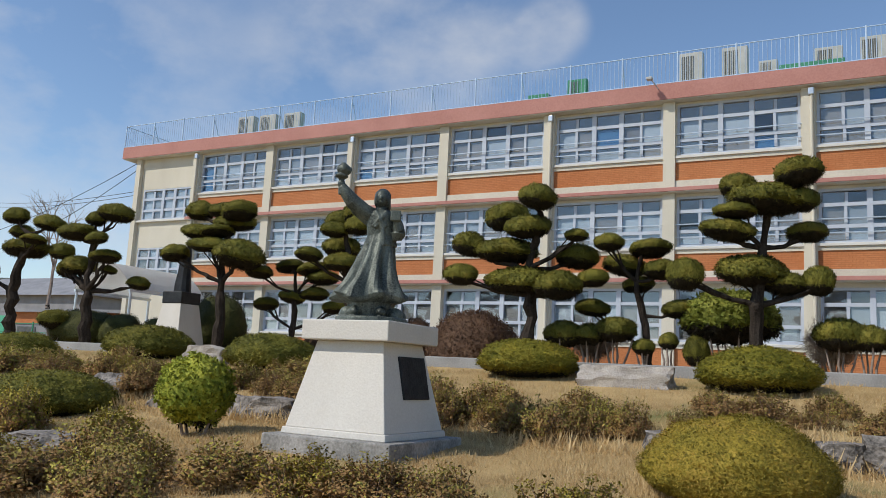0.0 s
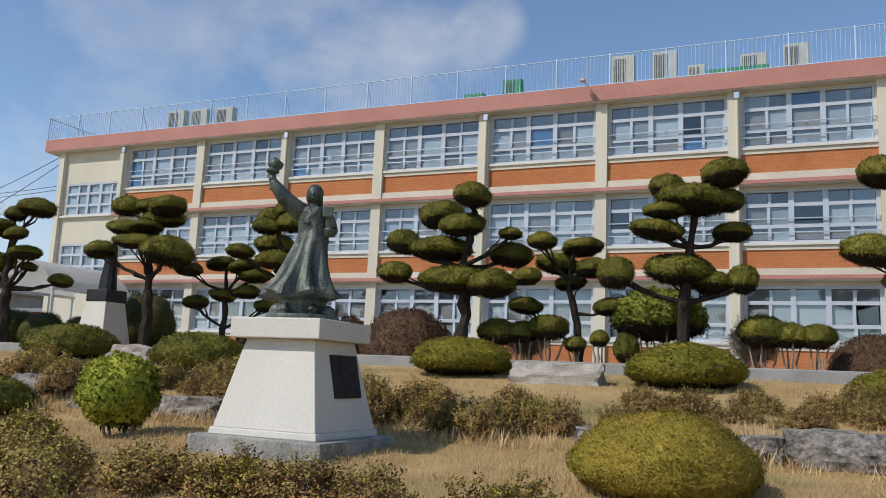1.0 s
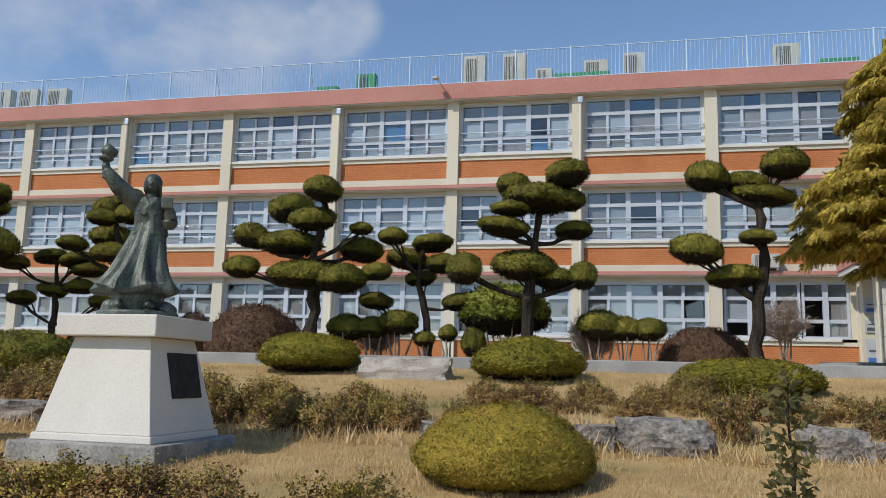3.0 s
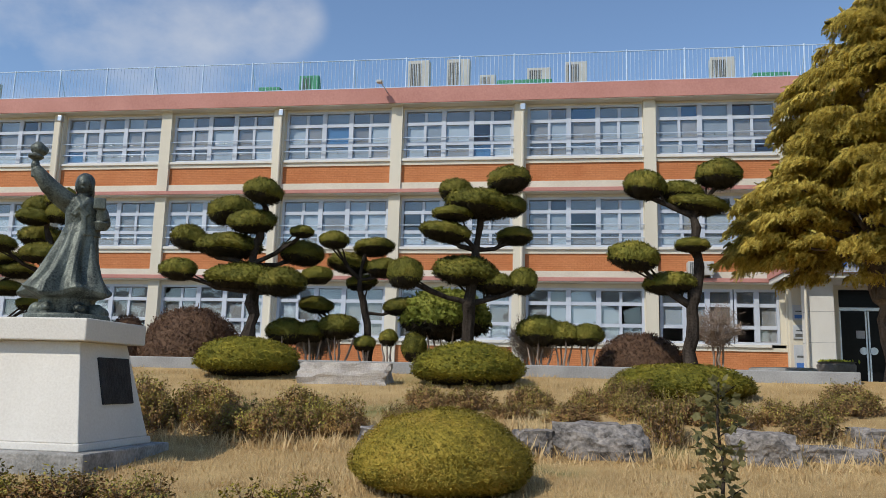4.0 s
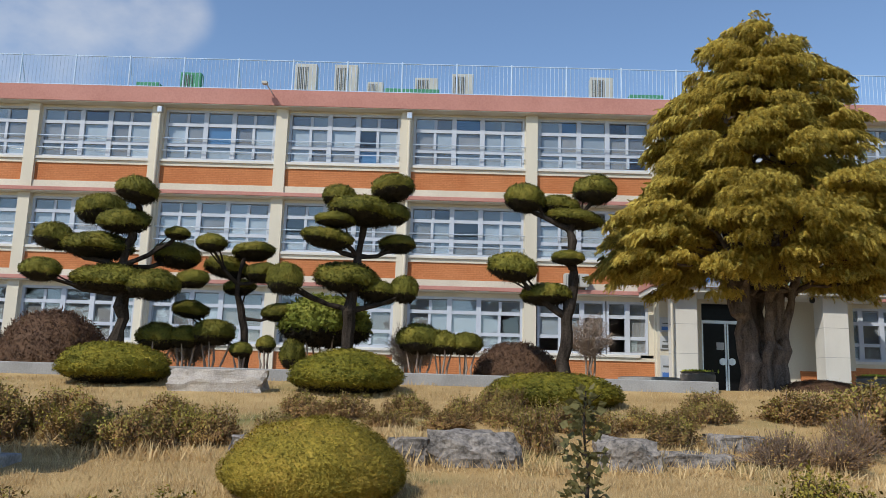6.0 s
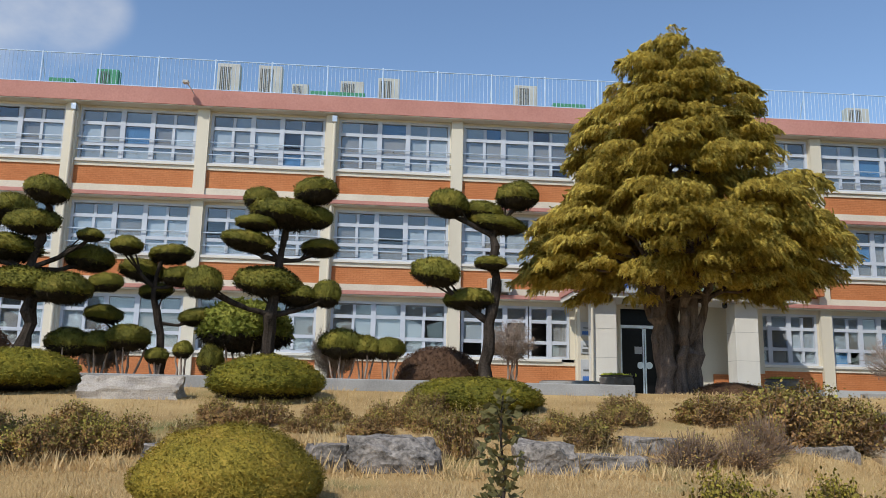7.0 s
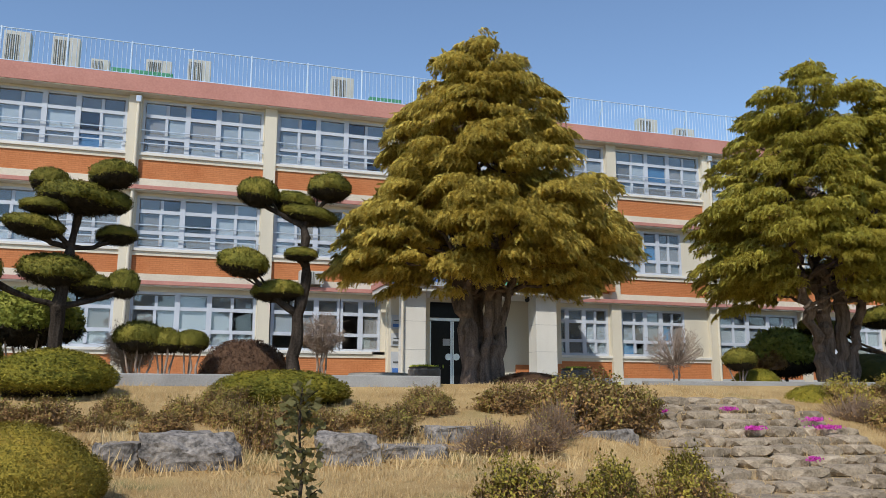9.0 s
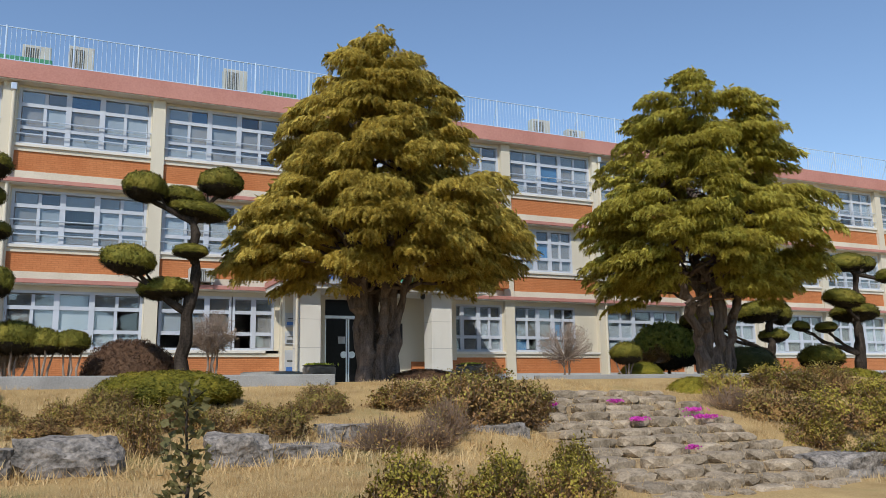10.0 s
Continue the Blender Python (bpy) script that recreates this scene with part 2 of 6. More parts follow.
L_DARK = leafage("dark_clipped_leaf", [(0.05, (0.015, 0.02, 0.008)), (0.5, (0.045, 0.052, 0.016)), (1.0, (0.11, 0.11, 0.03))], through_light=0.08)
L_AZBROWN = leafage("bronze_azalea_leaf", [(0.05, (0.123, 0.066, 0.034)), (0.4, (0.28, 0.157, 0.07)), (0.7, (0.42, 0.256, 0.098)), (1.0, (0.63, 0.446, 0.14))], through_light=0.2)
L_FRESH = leafage("fresh_leaf", [(0.1, (0.085, 0.12, 0.018)), (0.5, (0.272, 0.32, 0.039)), (0.85, (0.561, 0.56, 0.078)), (1.0, (0.75, 0.75, 0.156))])
L_CAMELLIA = leafage("dark_glossy_leaf", [(0.1, (0.08, 0.08, 0.035)), (0.6, (0.18, 0.165, 0.065)), (1.0, (0.34, 0.28, 0.13))], rough=0.5)
L_CYPRESS = leafage("golden_cypress", [(0.05, (0.128, 0.113, 0.028)), (0.4, (0.423, 0.332, 0.069)), (0.7, (0.693, 0.531, 0.117)), (1.0, (0.698, 0.65, 0.193))], through_light=0.35)
L_CYPRESS2 = leafage("green_cypress", [(0.05, (0.151, 0.133, 0.03)), (0.4, (0.514, 0.421, 0.076)), (0.7, (0.75, 0.665, 0.124)), (1.0, (0.75, 0.75, 0.221))], through_light=0.38)
L_STRAW = leafage("dry_grass", [(0.05, (0.36, 0.24, 0.11)), (0.5, (0.56, 0.4, 0.2)), (0.9, (0.7, 0.54, 0.3)), (1.0, (0.3, 0.31, 0.1))], rough=0.8)
L_PINK = leafage("pink_flower", [(0.1, (0.5, 0.03, 0.32)), (0.9, (0.75, 0.1, 0.55))])
G_GLASS = glazing("window_glass")
M_DOORGLASS = surface("dark_door_glass", (0.003, 0.003, 0.004), (0.008, 0.008, 0.009), 2, 10, 0.2, 0.0, spec=0.08)


def brick_paint():
    """Orange-painted brickwork of thin courses."""
    m = surface("orange_brick", (0.47, 0.165, 0.06), (0.58, 0.235, 0.095), 0.9, 14, 0.75, 0.0)
    n, l = m.node_tree.nodes, m.node_tree.links
    b = n["Principled BSDF"]
    geo, sep, comb = n.new("ShaderNodeNewGeometry"), n.new("ShaderNodeSeparateXYZ"), n.new("ShaderNodeCombineXYZ")
    br, mix = n.new("ShaderNodeTexBrick"), n.new("ShaderNodeMixRGB")
    l.new(geo.outputs["Position"], sep.inputs[0])
    l.new(sep.outputs["X"], comb.inputs["X"])
    l.new(sep.outputs["Z"], comb.inputs["Y"])
    l.new(comb.outputs[0], br.inputs["Vector"])
    br.inputs["Scale"].default_value = 1.0
    br.inputs["Brick Width"].default_value, br.inputs["Row Height"].default_value, br.inputs["Mortar Size"].default_value = 0.21, 0.067, 0.007
    br.inputs["Color1"].default_value, br.inputs["Color2"].default_value, br.inputs["Mortar"].default_value = (1, 1, 1, 1), (0.9, 0.88, 0.87, 1), (0.76, 0.74, 0.72, 1)
    src = b.inputs["Base Color"].links[0].from_socket
    mix.blend_type, mix.inputs[0].default_value = "MULTIPLY", 1.0
    l.new(src, mix.inputs[1])
    l.new(br.outputs["Color"], mix.inputs[2])
    l.new(mix.outputs[0], b.inputs["Base Color"])
    bp = n.new("ShaderNodeBump")
    bp.invert = True
    bp.inputs["Strength"].default_value, bp.inputs["Distance"].default_value = 0.6, 0.008
    l.new(br.outputs["Fac"], bp.inputs["Height"])
    l.new(bp.outputs[0], b.inputs["Normal"])
    return m


M_BRICK = brick_paint()


# ---- builders ----
def thing(name, at, label, category, group="", kind=""):
    ob = new(name)
    ob.location = at
    ob.empty_display_size = 0.2
    return tagged(ob, label, category, group, kind)


def to_mesh(name, shape, *mats):
    """A mesh from a bmesh, or from (verts, faces)."""
    me = bpy.data.meshes.new(name)
    if isinstance(shape, tuple):
        me.from_pydata(shape[0], [], shape[1])
    else:
        shape.to_mesh(me)
        shape.free()
    for m in mats:
        me.materials.append(m)
    me.update()
    return me


def part(name, shape, material, parent, label="", at=(0, 0, 0), turn=0.0, scale=(1, 1, 1)):
    me = shape if isinstance(shape, bpy.types.Mesh) else to_mesh(name, shape, material)
    ob = new(name, me)
    ob.parent = parent
    ob.location, ob.scale = at, scale
    ob.rotation_euler = (0, 0, radians(turn))
    return tagged(ob, label)


def solid(name, shape, material, label, category="", kind="", group="", at=(0, 0, 0)):
    me = shape if isinstance(shape, bpy.types.Mesh) else to_mesh(name, shape, material)
    ob = new(name, me)
    ob.location = at
    return tagged(ob, label, category, group, kind)


def box(bm, x0, x1, y0, y1, z0, z1, bevel=0.0, o=(0, 0, 0)):
    m = Matrix.Translation(((x0 + x1) / 2 - o[0], (y0 + y1) / 2 - o[1], (z0 + z1) / 2 - o[2])) @ Matrix.Diagonal((x1 - x0, y1 - y0, z1 - z0, 1))
    got = bmesh.ops.create_cube(bm, size=1, matrix=m)["verts"]
    if bevel:
        edges = list({e for v in got for e in v.link_edges})
        bmesh.ops.bevel(bm, geom=edges, offset=bevel, segments=2, affect="EDGES", profile=0.5)
    return bm


def one_box(*a, **k):
    return box(bmesh.new(), *a, **k)


def tube(bm, points, radii, seg=8, squash=1.0, caps=True):
    """A tube along points, with a radius at each; squash flattens it front to back."""
    pts = [Vector(p) for p in points]
    rings = []
    for i, p in enumerate(pts):
        d = (pts[min(i + 1, len(pts) - 1)] - pts[max(i - 1, 0)]).normalized()
        side = d.cross(Vector((0, 1, 0)) if abs(d.y) < 0.9 else Vector((1, 0, 0))).normalized()
        fwd = d.cross(side).normalized()
        r = radii[i]
        rings.append([bm.verts.new(p + (side * math.cos(a) + fwd * (math.sin(a) * squash)) * r) for a in (2 * math.pi * k / seg for k in range(seg))])
    for a, b in zip(rings, rings[1:]):
        for k in range(seg):
            bm.faces.new((a[k], a[(k + 1) % seg], b[(k + 1) % seg], b[k]))
    if caps:
        bm.faces.new(rings[0][::-1])
        bm.faces.new(rings[-1])
    return bm


def scatter(V, F, mats):
    """Copies of a small shape (V: n x 3, F: faces) by arrays of centre, 3x3 axes; one mesh's verts and faces."""
    C, A = mats
    n = len(C)
    verts = np.einsum("kij,vj->kvi", A, V) + C[:, None, :]
    faces = (np.asarray(F)[None] + (np.arange(n) * len(V))[:, None, None]).reshape(-1, len(F[0]))
    return verts.reshape(-1, 3), faces


def frames(normals, rng, tilt=0.5):
    """Axes whose z follows the normals with a random lean and a random spin."""
    z = normals + rng.normal(0, tilt, normals.shape)
    z /= np.linalg.norm(z, axis=1)[:, None]
    r = rng.normal(0, 1, normals.shape)
    x = np.cross(r, z)
    x /= np.linalg.norm(x, axis=1)[:, None]
    y = np.cross(z, x)
    return np.stack([x, y, z], -1)


def joined(name, chunks, mats):
    """A mesh of several (verts, faces, material index[, normals]) chunks; leaves take the normals of the mass they clothe."""
    V, F, N, idx, base = [], [], [], [], 0
    for v, f, k, *nor in chunks:
        v = np.asarray(v, float)
        V.append(v)
        N.append(nor[0] if nor else np.zeros_like(v))
        F += (np.asarray(f) + base).tolist()
        idx += [k] * len(f)
        base += len(v)
    me = bpy.data.meshes.new(name)
    me.from_pydata(np.concatenate(V).tolist(), [], F)
    for m in mats:
        me.materials.append(m)
    me.polygons.foreach_set("material_index", idx)
    me.polygons.foreach_set("use_smooth", [True] * len(idx))
    me.update()
    N = np.concatenate(N)
    if np.abs(N).max() > 0:
        me.normals_split_custom_set_from_vertices(N.tolist())
    return me


def massed(normals, rng, count, loose=0.35):
    """Unit normals with a little play, repeated for each vertex of a leaf."""
    n = normals + rng.normal(0, loose, normals.shape)
    n /= np.linalg.norm(n, axis=1)[:, None]
    return np.repeat(n, count, axis=0)


def ball(sub=3):
    bm = bmesh.new()
    bmesh.ops.create_icosphere(bm, subdivisions=sub, radius=1)
    V = np.array([v.co[:] for v in bm.verts])
    F = [[v.index for v in f.verts] for f in bm.faces]
    bm.free()
    return V, F


def bumps(V, scale, amount, seed):
    return np.array([1 + amount * noise.noise(Vector(p) * scale + Vector((seed, seed * 1.7, 0))) for p in V])[:, None]


# ---- the lie of the land ----
PROFILE = ((-900, -0.6), (-60, -0.5), (0, 0.0), (3, 0.1), (5, 0.3), (7, 0.47), (9.3, 0.58), (9.8, 0.66), (10.5, 0.95), (13, 1.24), (15.9, 1.6), (16.3, 1.7), (900, 1.7))


def smooth(a, b, v):
    v = np.clip((v - a) / (b - a), 0, 1)
    return v * v * (3 - 2 * v)


def lie(x, y):
    """Height of the ground."""
    z = np.interp(y, [p[0] for p in PROFILE], [p[1] for p in PROFILE])
    z = z - 0.5 * smooth(4.5, 8.0, x) * (1 - smooth(9.0, 13.5, y)) * smooth(-2, 5, y)
    z = z - 0.12 * smooth(-6.5, -10.0, x) * (1 - smooth(8.0, 10.0, y)) * smooth(2, 5, y)
    return z


def land(x, y):
    return float(lie(np.float64(x), np.float64(y)))


# ---- ground ----
def ground_material():
    m = surface("dry_lawn", (0.3, 0.195, 0.08), (0.52, 0.37, 0.17), 1.1, 45, 0.95, 0.8)
    n, l = m.node_tree.nodes, m.node_tree.links
    b = n["Principled BSDF"]
    geo, patch, ramp, mix = n.new("ShaderNodeNewGeometry"), n.new("ShaderNodeTexNoise"), n.new("ShaderNodeValToRGB"), n.new("ShaderNodeMixRGB")
    patch.inputs["Scale"].default_value, patch.inputs["Detail"].default_value = 0.55, 6
    ramp.color_ramp.elements[0].position, ramp.color_ramp.elements[1].position = 0.56, 0.72
    l.new(geo.outputs["Position"], patch.inputs["Vector"])
    l.new(patch.outputs["Fac"], ramp.inputs[0])
    l.new(ramp.outputs[0], mix.inputs[0])
    l.new(b.inputs["Base Color"].links[0].from_socket, mix.inputs[1])
    mix.inputs[2].default_value = (0.15, 0.15, 0.05, 1)
    l.new(mix.outputs[0], b.inputs["Base Color"])
    return m


xs = np.concatenate([[-900, -400, -220, -140, -90, -65, -48, -38, -33], np.arange(-30, 30.1, 0.35), [33, 38, 48, 65, 90, 140, 220, 400, 900]])
ys = np.concatenate([[-900, -300, -100, -40, -15, -6, -2], np.arange(0, 17.1, 0.25), [18, 20, 24, 28, 34, 45, 70, 120, 250, 500, 900]])


def rough_ground(a, b):
    return 0.05 * noise.noise((a * 0.7, b * 0.7, 0)) + 0.02 * noise.noise((a * 2.5, b * 2.5, 3))


gx, gy = np.meshgrid(xs, ys)
gz = lie(gx, gy)
near = (np.abs(gx) < 31) & (gy > -1) & (gy < 16)
gz = gz + np.where(near, [[rough_ground(a, b) for a, b in zip(ra, rb)] for ra, rb in zip(gx, gy)], 0)
nx = len(xs)
gverts = np.stack([gx, gy, gz], -1).reshape(-1, 3).tolist()
gfaces = [(r * nx + c, r * nx + c + 1, (r + 1) * nx + c + 1, (r + 1) * nx + c) for r in range(len(ys) - 1) for c in range(nx - 1)]
ground = solid("ground", (gverts, gfaces), ground_material(), "dry straw-coloured lawn rising in terraces to the school", "ground", "structure")
for p in ground.data.polygons:
    p.use_smooth = True

# low concrete kerb along the upper terrace, and the paved strip behind it
kerb = solid("kerb", one_box(-40, 5.6, 16.0, 16.3, 1.3, 1.86, 0.02), M_CONC, "low grey concrete kerb holding the upper terrace", "kerb", "structure")
kerb_east = solid("kerb", one_box(11.3, 40, 17.2, 17.5, 1.3, 1.82, 0.02), M_CONC, "low grey concrete kerb beside the stone steps", "kerb", "structure")
pavement = solid("pavement", one_box(-60, 60, 24.0, 27.95, 1.5, 1.74), M_CONC, "grey concrete path along the school front", "pavement", "structure")

# ---- school building ----
O = (0, 28, 1.7)
BAY, X0 = 4.56, -1.51
school = thing("school_building", O, "long three-storey cream school with orange brick bands and salmon eaves", "building")
END_W, END_E = -32.7, 49.0
# storeys: window foot and head, and the orange band under them
STOREYS = ((2.96, 4.82, 2.1, 2.73), (6.26, 8.07, 5.40, 6.02), (9.55, 11.46, 8.64, 9.31))
LEDGES = (5.01, 8.21)

part("roof_slab", one_box(END_W - 1.1, END_E, 27.75, 40.6, 11.58, 12.17, o=O), M_SALMON, school, "salmon-painted roof edge")
part("roof_deck", one_box(END_W, END_E - 0.3, 28.0, 40.2, 12.174, 12.2, o=O), M_GREENPAINT, school, "green roof coating")
part("soffit", one_box(END_W - 1.05, END_E - 0.1, 27.78, 28.6, 11.545, 11.577, o=O), M_CREAM, school)
part("back_wall", one_box(END_W, END_E, 39.7, 40.0, 1.5, 11.57, o=O), M_CREAM, school)
part("end_wall", one_box(END_W, END_W + 0.25, 28.55, 39.69, 1.5, 11.57, o=O), M_CREAM, school)
part("end_wall", one_box(END_E - 0.25, END_E, 28.55, 39.69, 1.5, 11.57, o=O), M_CREAM, school)
part("corridor_wall", one_box(END_W + 0.3, END_E - 0.3, 34.0, 34.2, 1.75, 11.2, o=O), M_ROOM, school)
for z in (1.72, 4.98, 8.14):
    part("floor_slab", one_box(END_W + 0.26, END_E - 0.26, 28.56, 39.6, z - 0.14, z, o=O), M_ROOM, school)
for z in LEDGES:
    part("ledge", one_box(-29.1, END_E, 27.8, 27.995, z, z + 0.14, 0.012, o=O), M_SALMON, school, "salmon-painted ledge")
    part("ledge_soffit", one_box(-29.05, END_E, 27.83, 28.2, z - 0.03, z - 0.002, o=O), M_CREAM, school)

col_bm = lambda: one_box(-0.21, 0.21, 0.0, 0.34, 0, 1, o=(0, 0, 0))
COL = to_mesh("column", col_bm(), M_CREAM)
PIPE = bmesh.new()
tube(PIPE, [(0, 0, 0), (0, 0, 1)], [0.055, 0.055], 10)
PIPE = to_mesh("downpipe", PIPE, M_CREAM)
HOPPER = to_mesh("hopper", one_box(-0.09, 0.09, -0.09, 0.09, -0.12, 0.12, 0.02), M_STEEL)
cols = [X0 + BAY * k for k in range(-6, 11)]
piped = (-6, -4, -2, 0, 2, 5, 7)
for k, x in zip(range(-6, 11), cols):
    spans = ((1.55, LEDGES[0] - 0.03), (LEDGES[0] + 0.14, LEDGES[1] - 0.03), (LEDGES[1] + 0.14, 11.54))
    for z0, z1 in spans:
        part("column", COL, None, school, at=(x, 0, z0 - O[2]), scale=(1, 1, z1 - z0))
    if k in piped:
        part("downpipe", PIPE, None, school, at=(x + 0.1, -0.08, 0.1), scale=(1, 1, 11.45 - 1.8))
        part("hopper", HOPPER, None, school, at=(x + 0.1, -0.08, 11.36 - O[2]))


CUBE = to_mesh("bar", one_box(0, 1, 0, 1, 0, 1), M_UPVC)


def window_kit(width, height, sections, rows):
    """Outer frame mesh, inner frame bars and pane openings; sections: (width share, columns)."""
    bm = bmesh.new()
    d0, d1 = -0.06, 0.06
    e = 0.085
    box(bm, 0, width, d0, d1, 0, e)
    box(bm, 0, width, d0, d1, height - e, height)
    box(bm, 0, e, d0, d1, e, height - e)
    box(bm, width - e, width, d0, d1, e, height - e)
    bars, openings = [], []
    total = sum(s[0] for s in sections)
    x, inner = e, width - 2 * e
    for i, (share, ncol) in enumerate(sections):
        w = inner * share / total
        if i:
            bars.append(("mullion", x - 0.085, x + 0.085, d0 - 0.012, d1 - 0.01, e, height - e))
        zr = [e] + [e + (height - 2 * e) * r for r in rows] + [height - e]
        for z in zr[1:-1]:
            bars.append(("transom", x + (0.05 if i else 0), x + w - (0.05 if i < len(sections) - 1 else 0), d0 + 0.008, d1 - 0.012, z - 0.06, z + 0.06))
        for j, (za, zb) in enumerate(zip(zr, zr[1:])):
            for c in range(ncol):
                xa, xb = x + w * c / ncol, x + w * (c + 1) / ncol
                if c:
                    slide = 0.0 if j == 1 else 0.03
                    bars.append(("sash_stile", xa - 0.048 + slide, xa + 0.048 + slide, d0 + 0.016, d1 - 0.02, za + 0.04, zb - 0.04))
                openings.append((xa + 0.04, xb - 0.04, za + 0.04, zb - 0.04))
        x += w
    return to_mesh("window", bm, M_UPVC), bars, openings


PANE = to_mesh("pane", one_box(0, 1, -0.004, 0.004, 0, 1), G_GLASS)
BLIND = to_mesh("blind", one_box(0, 1, 0, 0.01, 0, 1), M_BLIND)
SCREEN = to_mesh("insect_screen", one_box(0, 1, 0, 0.01, 0, 1), M_SCREEN)
BLUE = to_mesh("blind", one_box(0, 1, 0, 0.01, 0, 1), M_BLUEBLIND)


def drape(width, height):
    """A gathered curtain."""
    n = int(width / 0.03)
    V = [(width * i / n, 0.03 * math.sin(i * 1.1) + 0.012 * math.sin(i * 2.7), z) for z in (0, height) for i in range(n + 1)]
    F = [(i, i + 1, n + 2 + i, n + 1 + i) for i in range(n)]
    return V, F


wrng = random.Random(5)
ROWS = (0.29, 0.73)
FIVE = ((1.0, 2), (0.74, 1), (1.04, 2))
WIDE = window_kit(4.06, 1.91, FIVE, ROWS)
MID = window_kit(4.06, 1.81, FIVE, ROWS)
LOW = window_kit(4.06, 1.86, FIVE, ROWS)
SHORT = window_kit(2.95, 1.81, ((1.0, 2), (0.7, 1), (1.0, 2)), ROWS)
SHORTLOW = window_kit(2.95, 1.86, ((1.0, 2), (0.7, 1), (1.0, 2)), ROWS)
SMALL = window_kit(2.4, 1.86, ((1.0, 1), (1.0, 1), (1.0, 1)), ROWS)
SMALLB = window_kit(2.3, 1.86, ((0.5, 1), (0.9, 1), (1.2, 2)), ROWS)
STAIRW = window_kit(3.6, 1.6, ((1.0, 2), (0.6, 1), (1.0, 2)), (0.3, 0.7))
BARS = bmesh.new()
for h in (0.34, 0.8):
    tube(BARS, [(-0.04, -0.16, h), (4.1, -0.16, h)], [0.022, 0.022], 6)
    for bx in (0.0, 2.0, 4.06):
        tube(BARS, [(bx, -0.16, h), (bx, 0.1, h)], [0.012, 0.012], 5)
BARS = to_mesh("safety_bar", BARS, M_STEEL)


def window(x, z, kit, dressing="blind", bars=False, bare=()):
    """One window at its lower left corner, with panes, blinds or curtains behind, and safety bars."""
    frame_mesh, bars_at, openings = kit
    at = (x, 0.27, z - O[2])
    w = part("window", frame_mesh, None, school, at=at)
    width, height = max(o[1] for o in openings), max(o[3] for o in openings)
    for kind, x0, x1, y0, y1, z0, z1 in bars_at:
        part(kind, CUBE, None, w, at=(x0, y0, z0), scale=(x1 - x0, y1 - y0, z1 - z0))
    for i, (a, b, c, d) in enumerate(openings):
        if i not in bare:
            p = part("pane", PANE, None, w, at=(a, 0.0, c), scale=(b - a, 1, d - c))
            p.visible_shadow = False
    for i, (a, b, c, d) in enumerate(openings):
        roll = wrng.random()
        back = wrng.random()
        if i in bare or roll > 0.95:
            continue
        name, mesh = ("blind", BLUE) if roll < 0.022 else ("insect_screen", SCREEN) if back < 0.42 else ("blind", BLIND)
        part(name, mesh, None, w, at=(a - 0.03, 0.03 + 0.01 * (i % 3), c - 0.03), scale=(b - a + 0.06, 1, d - c + 0.06))
    if dressing == "curtain":
        part("curtain", drape(width * 0.26, height), M_CURTAIN, w, "pale gathered curtain", at=(width * 0.37, 0.09, 0))
    if dressing == "mauve":
        part("curtain", drape(width * 0.26, height), M_DKCURTAIN, w, "mauve gathered curtain", at=(width * 0.37, 0.09, 0))
    if bars:
        part("safety_bar", BARS, None, w, "steel safety bars")
    return w


def infill(x0, x1, z0, z1, material, name="wall", y0=28.2, y1=28.5):
    return part(name, one_box(x0, x1, y0, y1, z0, z1, o=O), material, school)


def sill(x0, x1, z):
    part("sill", one_box(x0, x1, 28.04, 28.3, z - 0.1, z - 0.002, 0.01, o=O), M_WHITE, school)


for k in range(-6, 10):
    a, b = X0 + BAY * k + 0.21, X0 + BAY * (k + 1) - 0.21
    mid = (a + b) / 2
    for s, (wz0, wz1, oz0, oz1) in enumerate(STOREYS):
        if s == 0 and k in (2, 1):
            continue
        short = k == 4 and s < 2
        kit = (LOW, MID, WIDE)[s] if not short else (SHORTLOW, SHORT)[s]
        ww = 2.95 if short else 4.06
        wx = mid - ww / 2 if not short else a + 0.08
        if s == 0 and k == 3:
            kit, ww, wx = SMALLB, 2.3, 14.15
        if s == 0:
            oz0, oz1 = 2.1, 2.73
        top = (LEDGES[0] - 0.035, LEDGES[1] - 0.035, 11.54)[s]
        dress = wrng.choice(("blind", "blind", "curtain")) if (k, s) != (0, 2) else "mauve"
        window(wx, wz0, kit, dress, bars=s > 0 and not short)
        sill(a, b, wz0)
        infill(a, b, oz0, oz1, M_BRICK, "brick_panel", 28.14)
        infill(a, b, oz1, wz0 - 0.102, M_CREAM, y0=28.1)
        infill(a, b, wz1, top, M_CREAM)
        if wx - a > 0.03:
            infill(a, wx, wz0, wz1, M_CREAM)
        if b - wx - ww > 0.03:
            infill(wx + ww, b, wz0, wz1, M_CREAM)
        foot = (1.5, LEDGES[0] + 0.14, LEDGES[1] + 0.14)[s]
        infill(a, b, foot, oz0, M_CREAM if s else M_PLINTH, y0=28.06)

# western stair bay: plain wall with half-landing windows
a, b = END_W, X0 - 6 * BAY - 0.21
for wz0, wz1 in ((8.35, 9.95), (5.35, 6.95)):
    window(a + 0.2, wz0, STAIRW, bars=False)
    sill(a, b, wz0)
    infill(a, a + 0.2, wz0, wz1, M_CREAM)
    if b - a - 3.8 > 0.03:
        infill(a + 3.8, b, wz0, wz1, M_CREAM)
infill(a, b, 9.95, 11.54, M_CREAM)
infill(a, b, 6.95, 8.25, M_CREAM)
infill(a, b, 1.5, 5.25, M_CREAM)
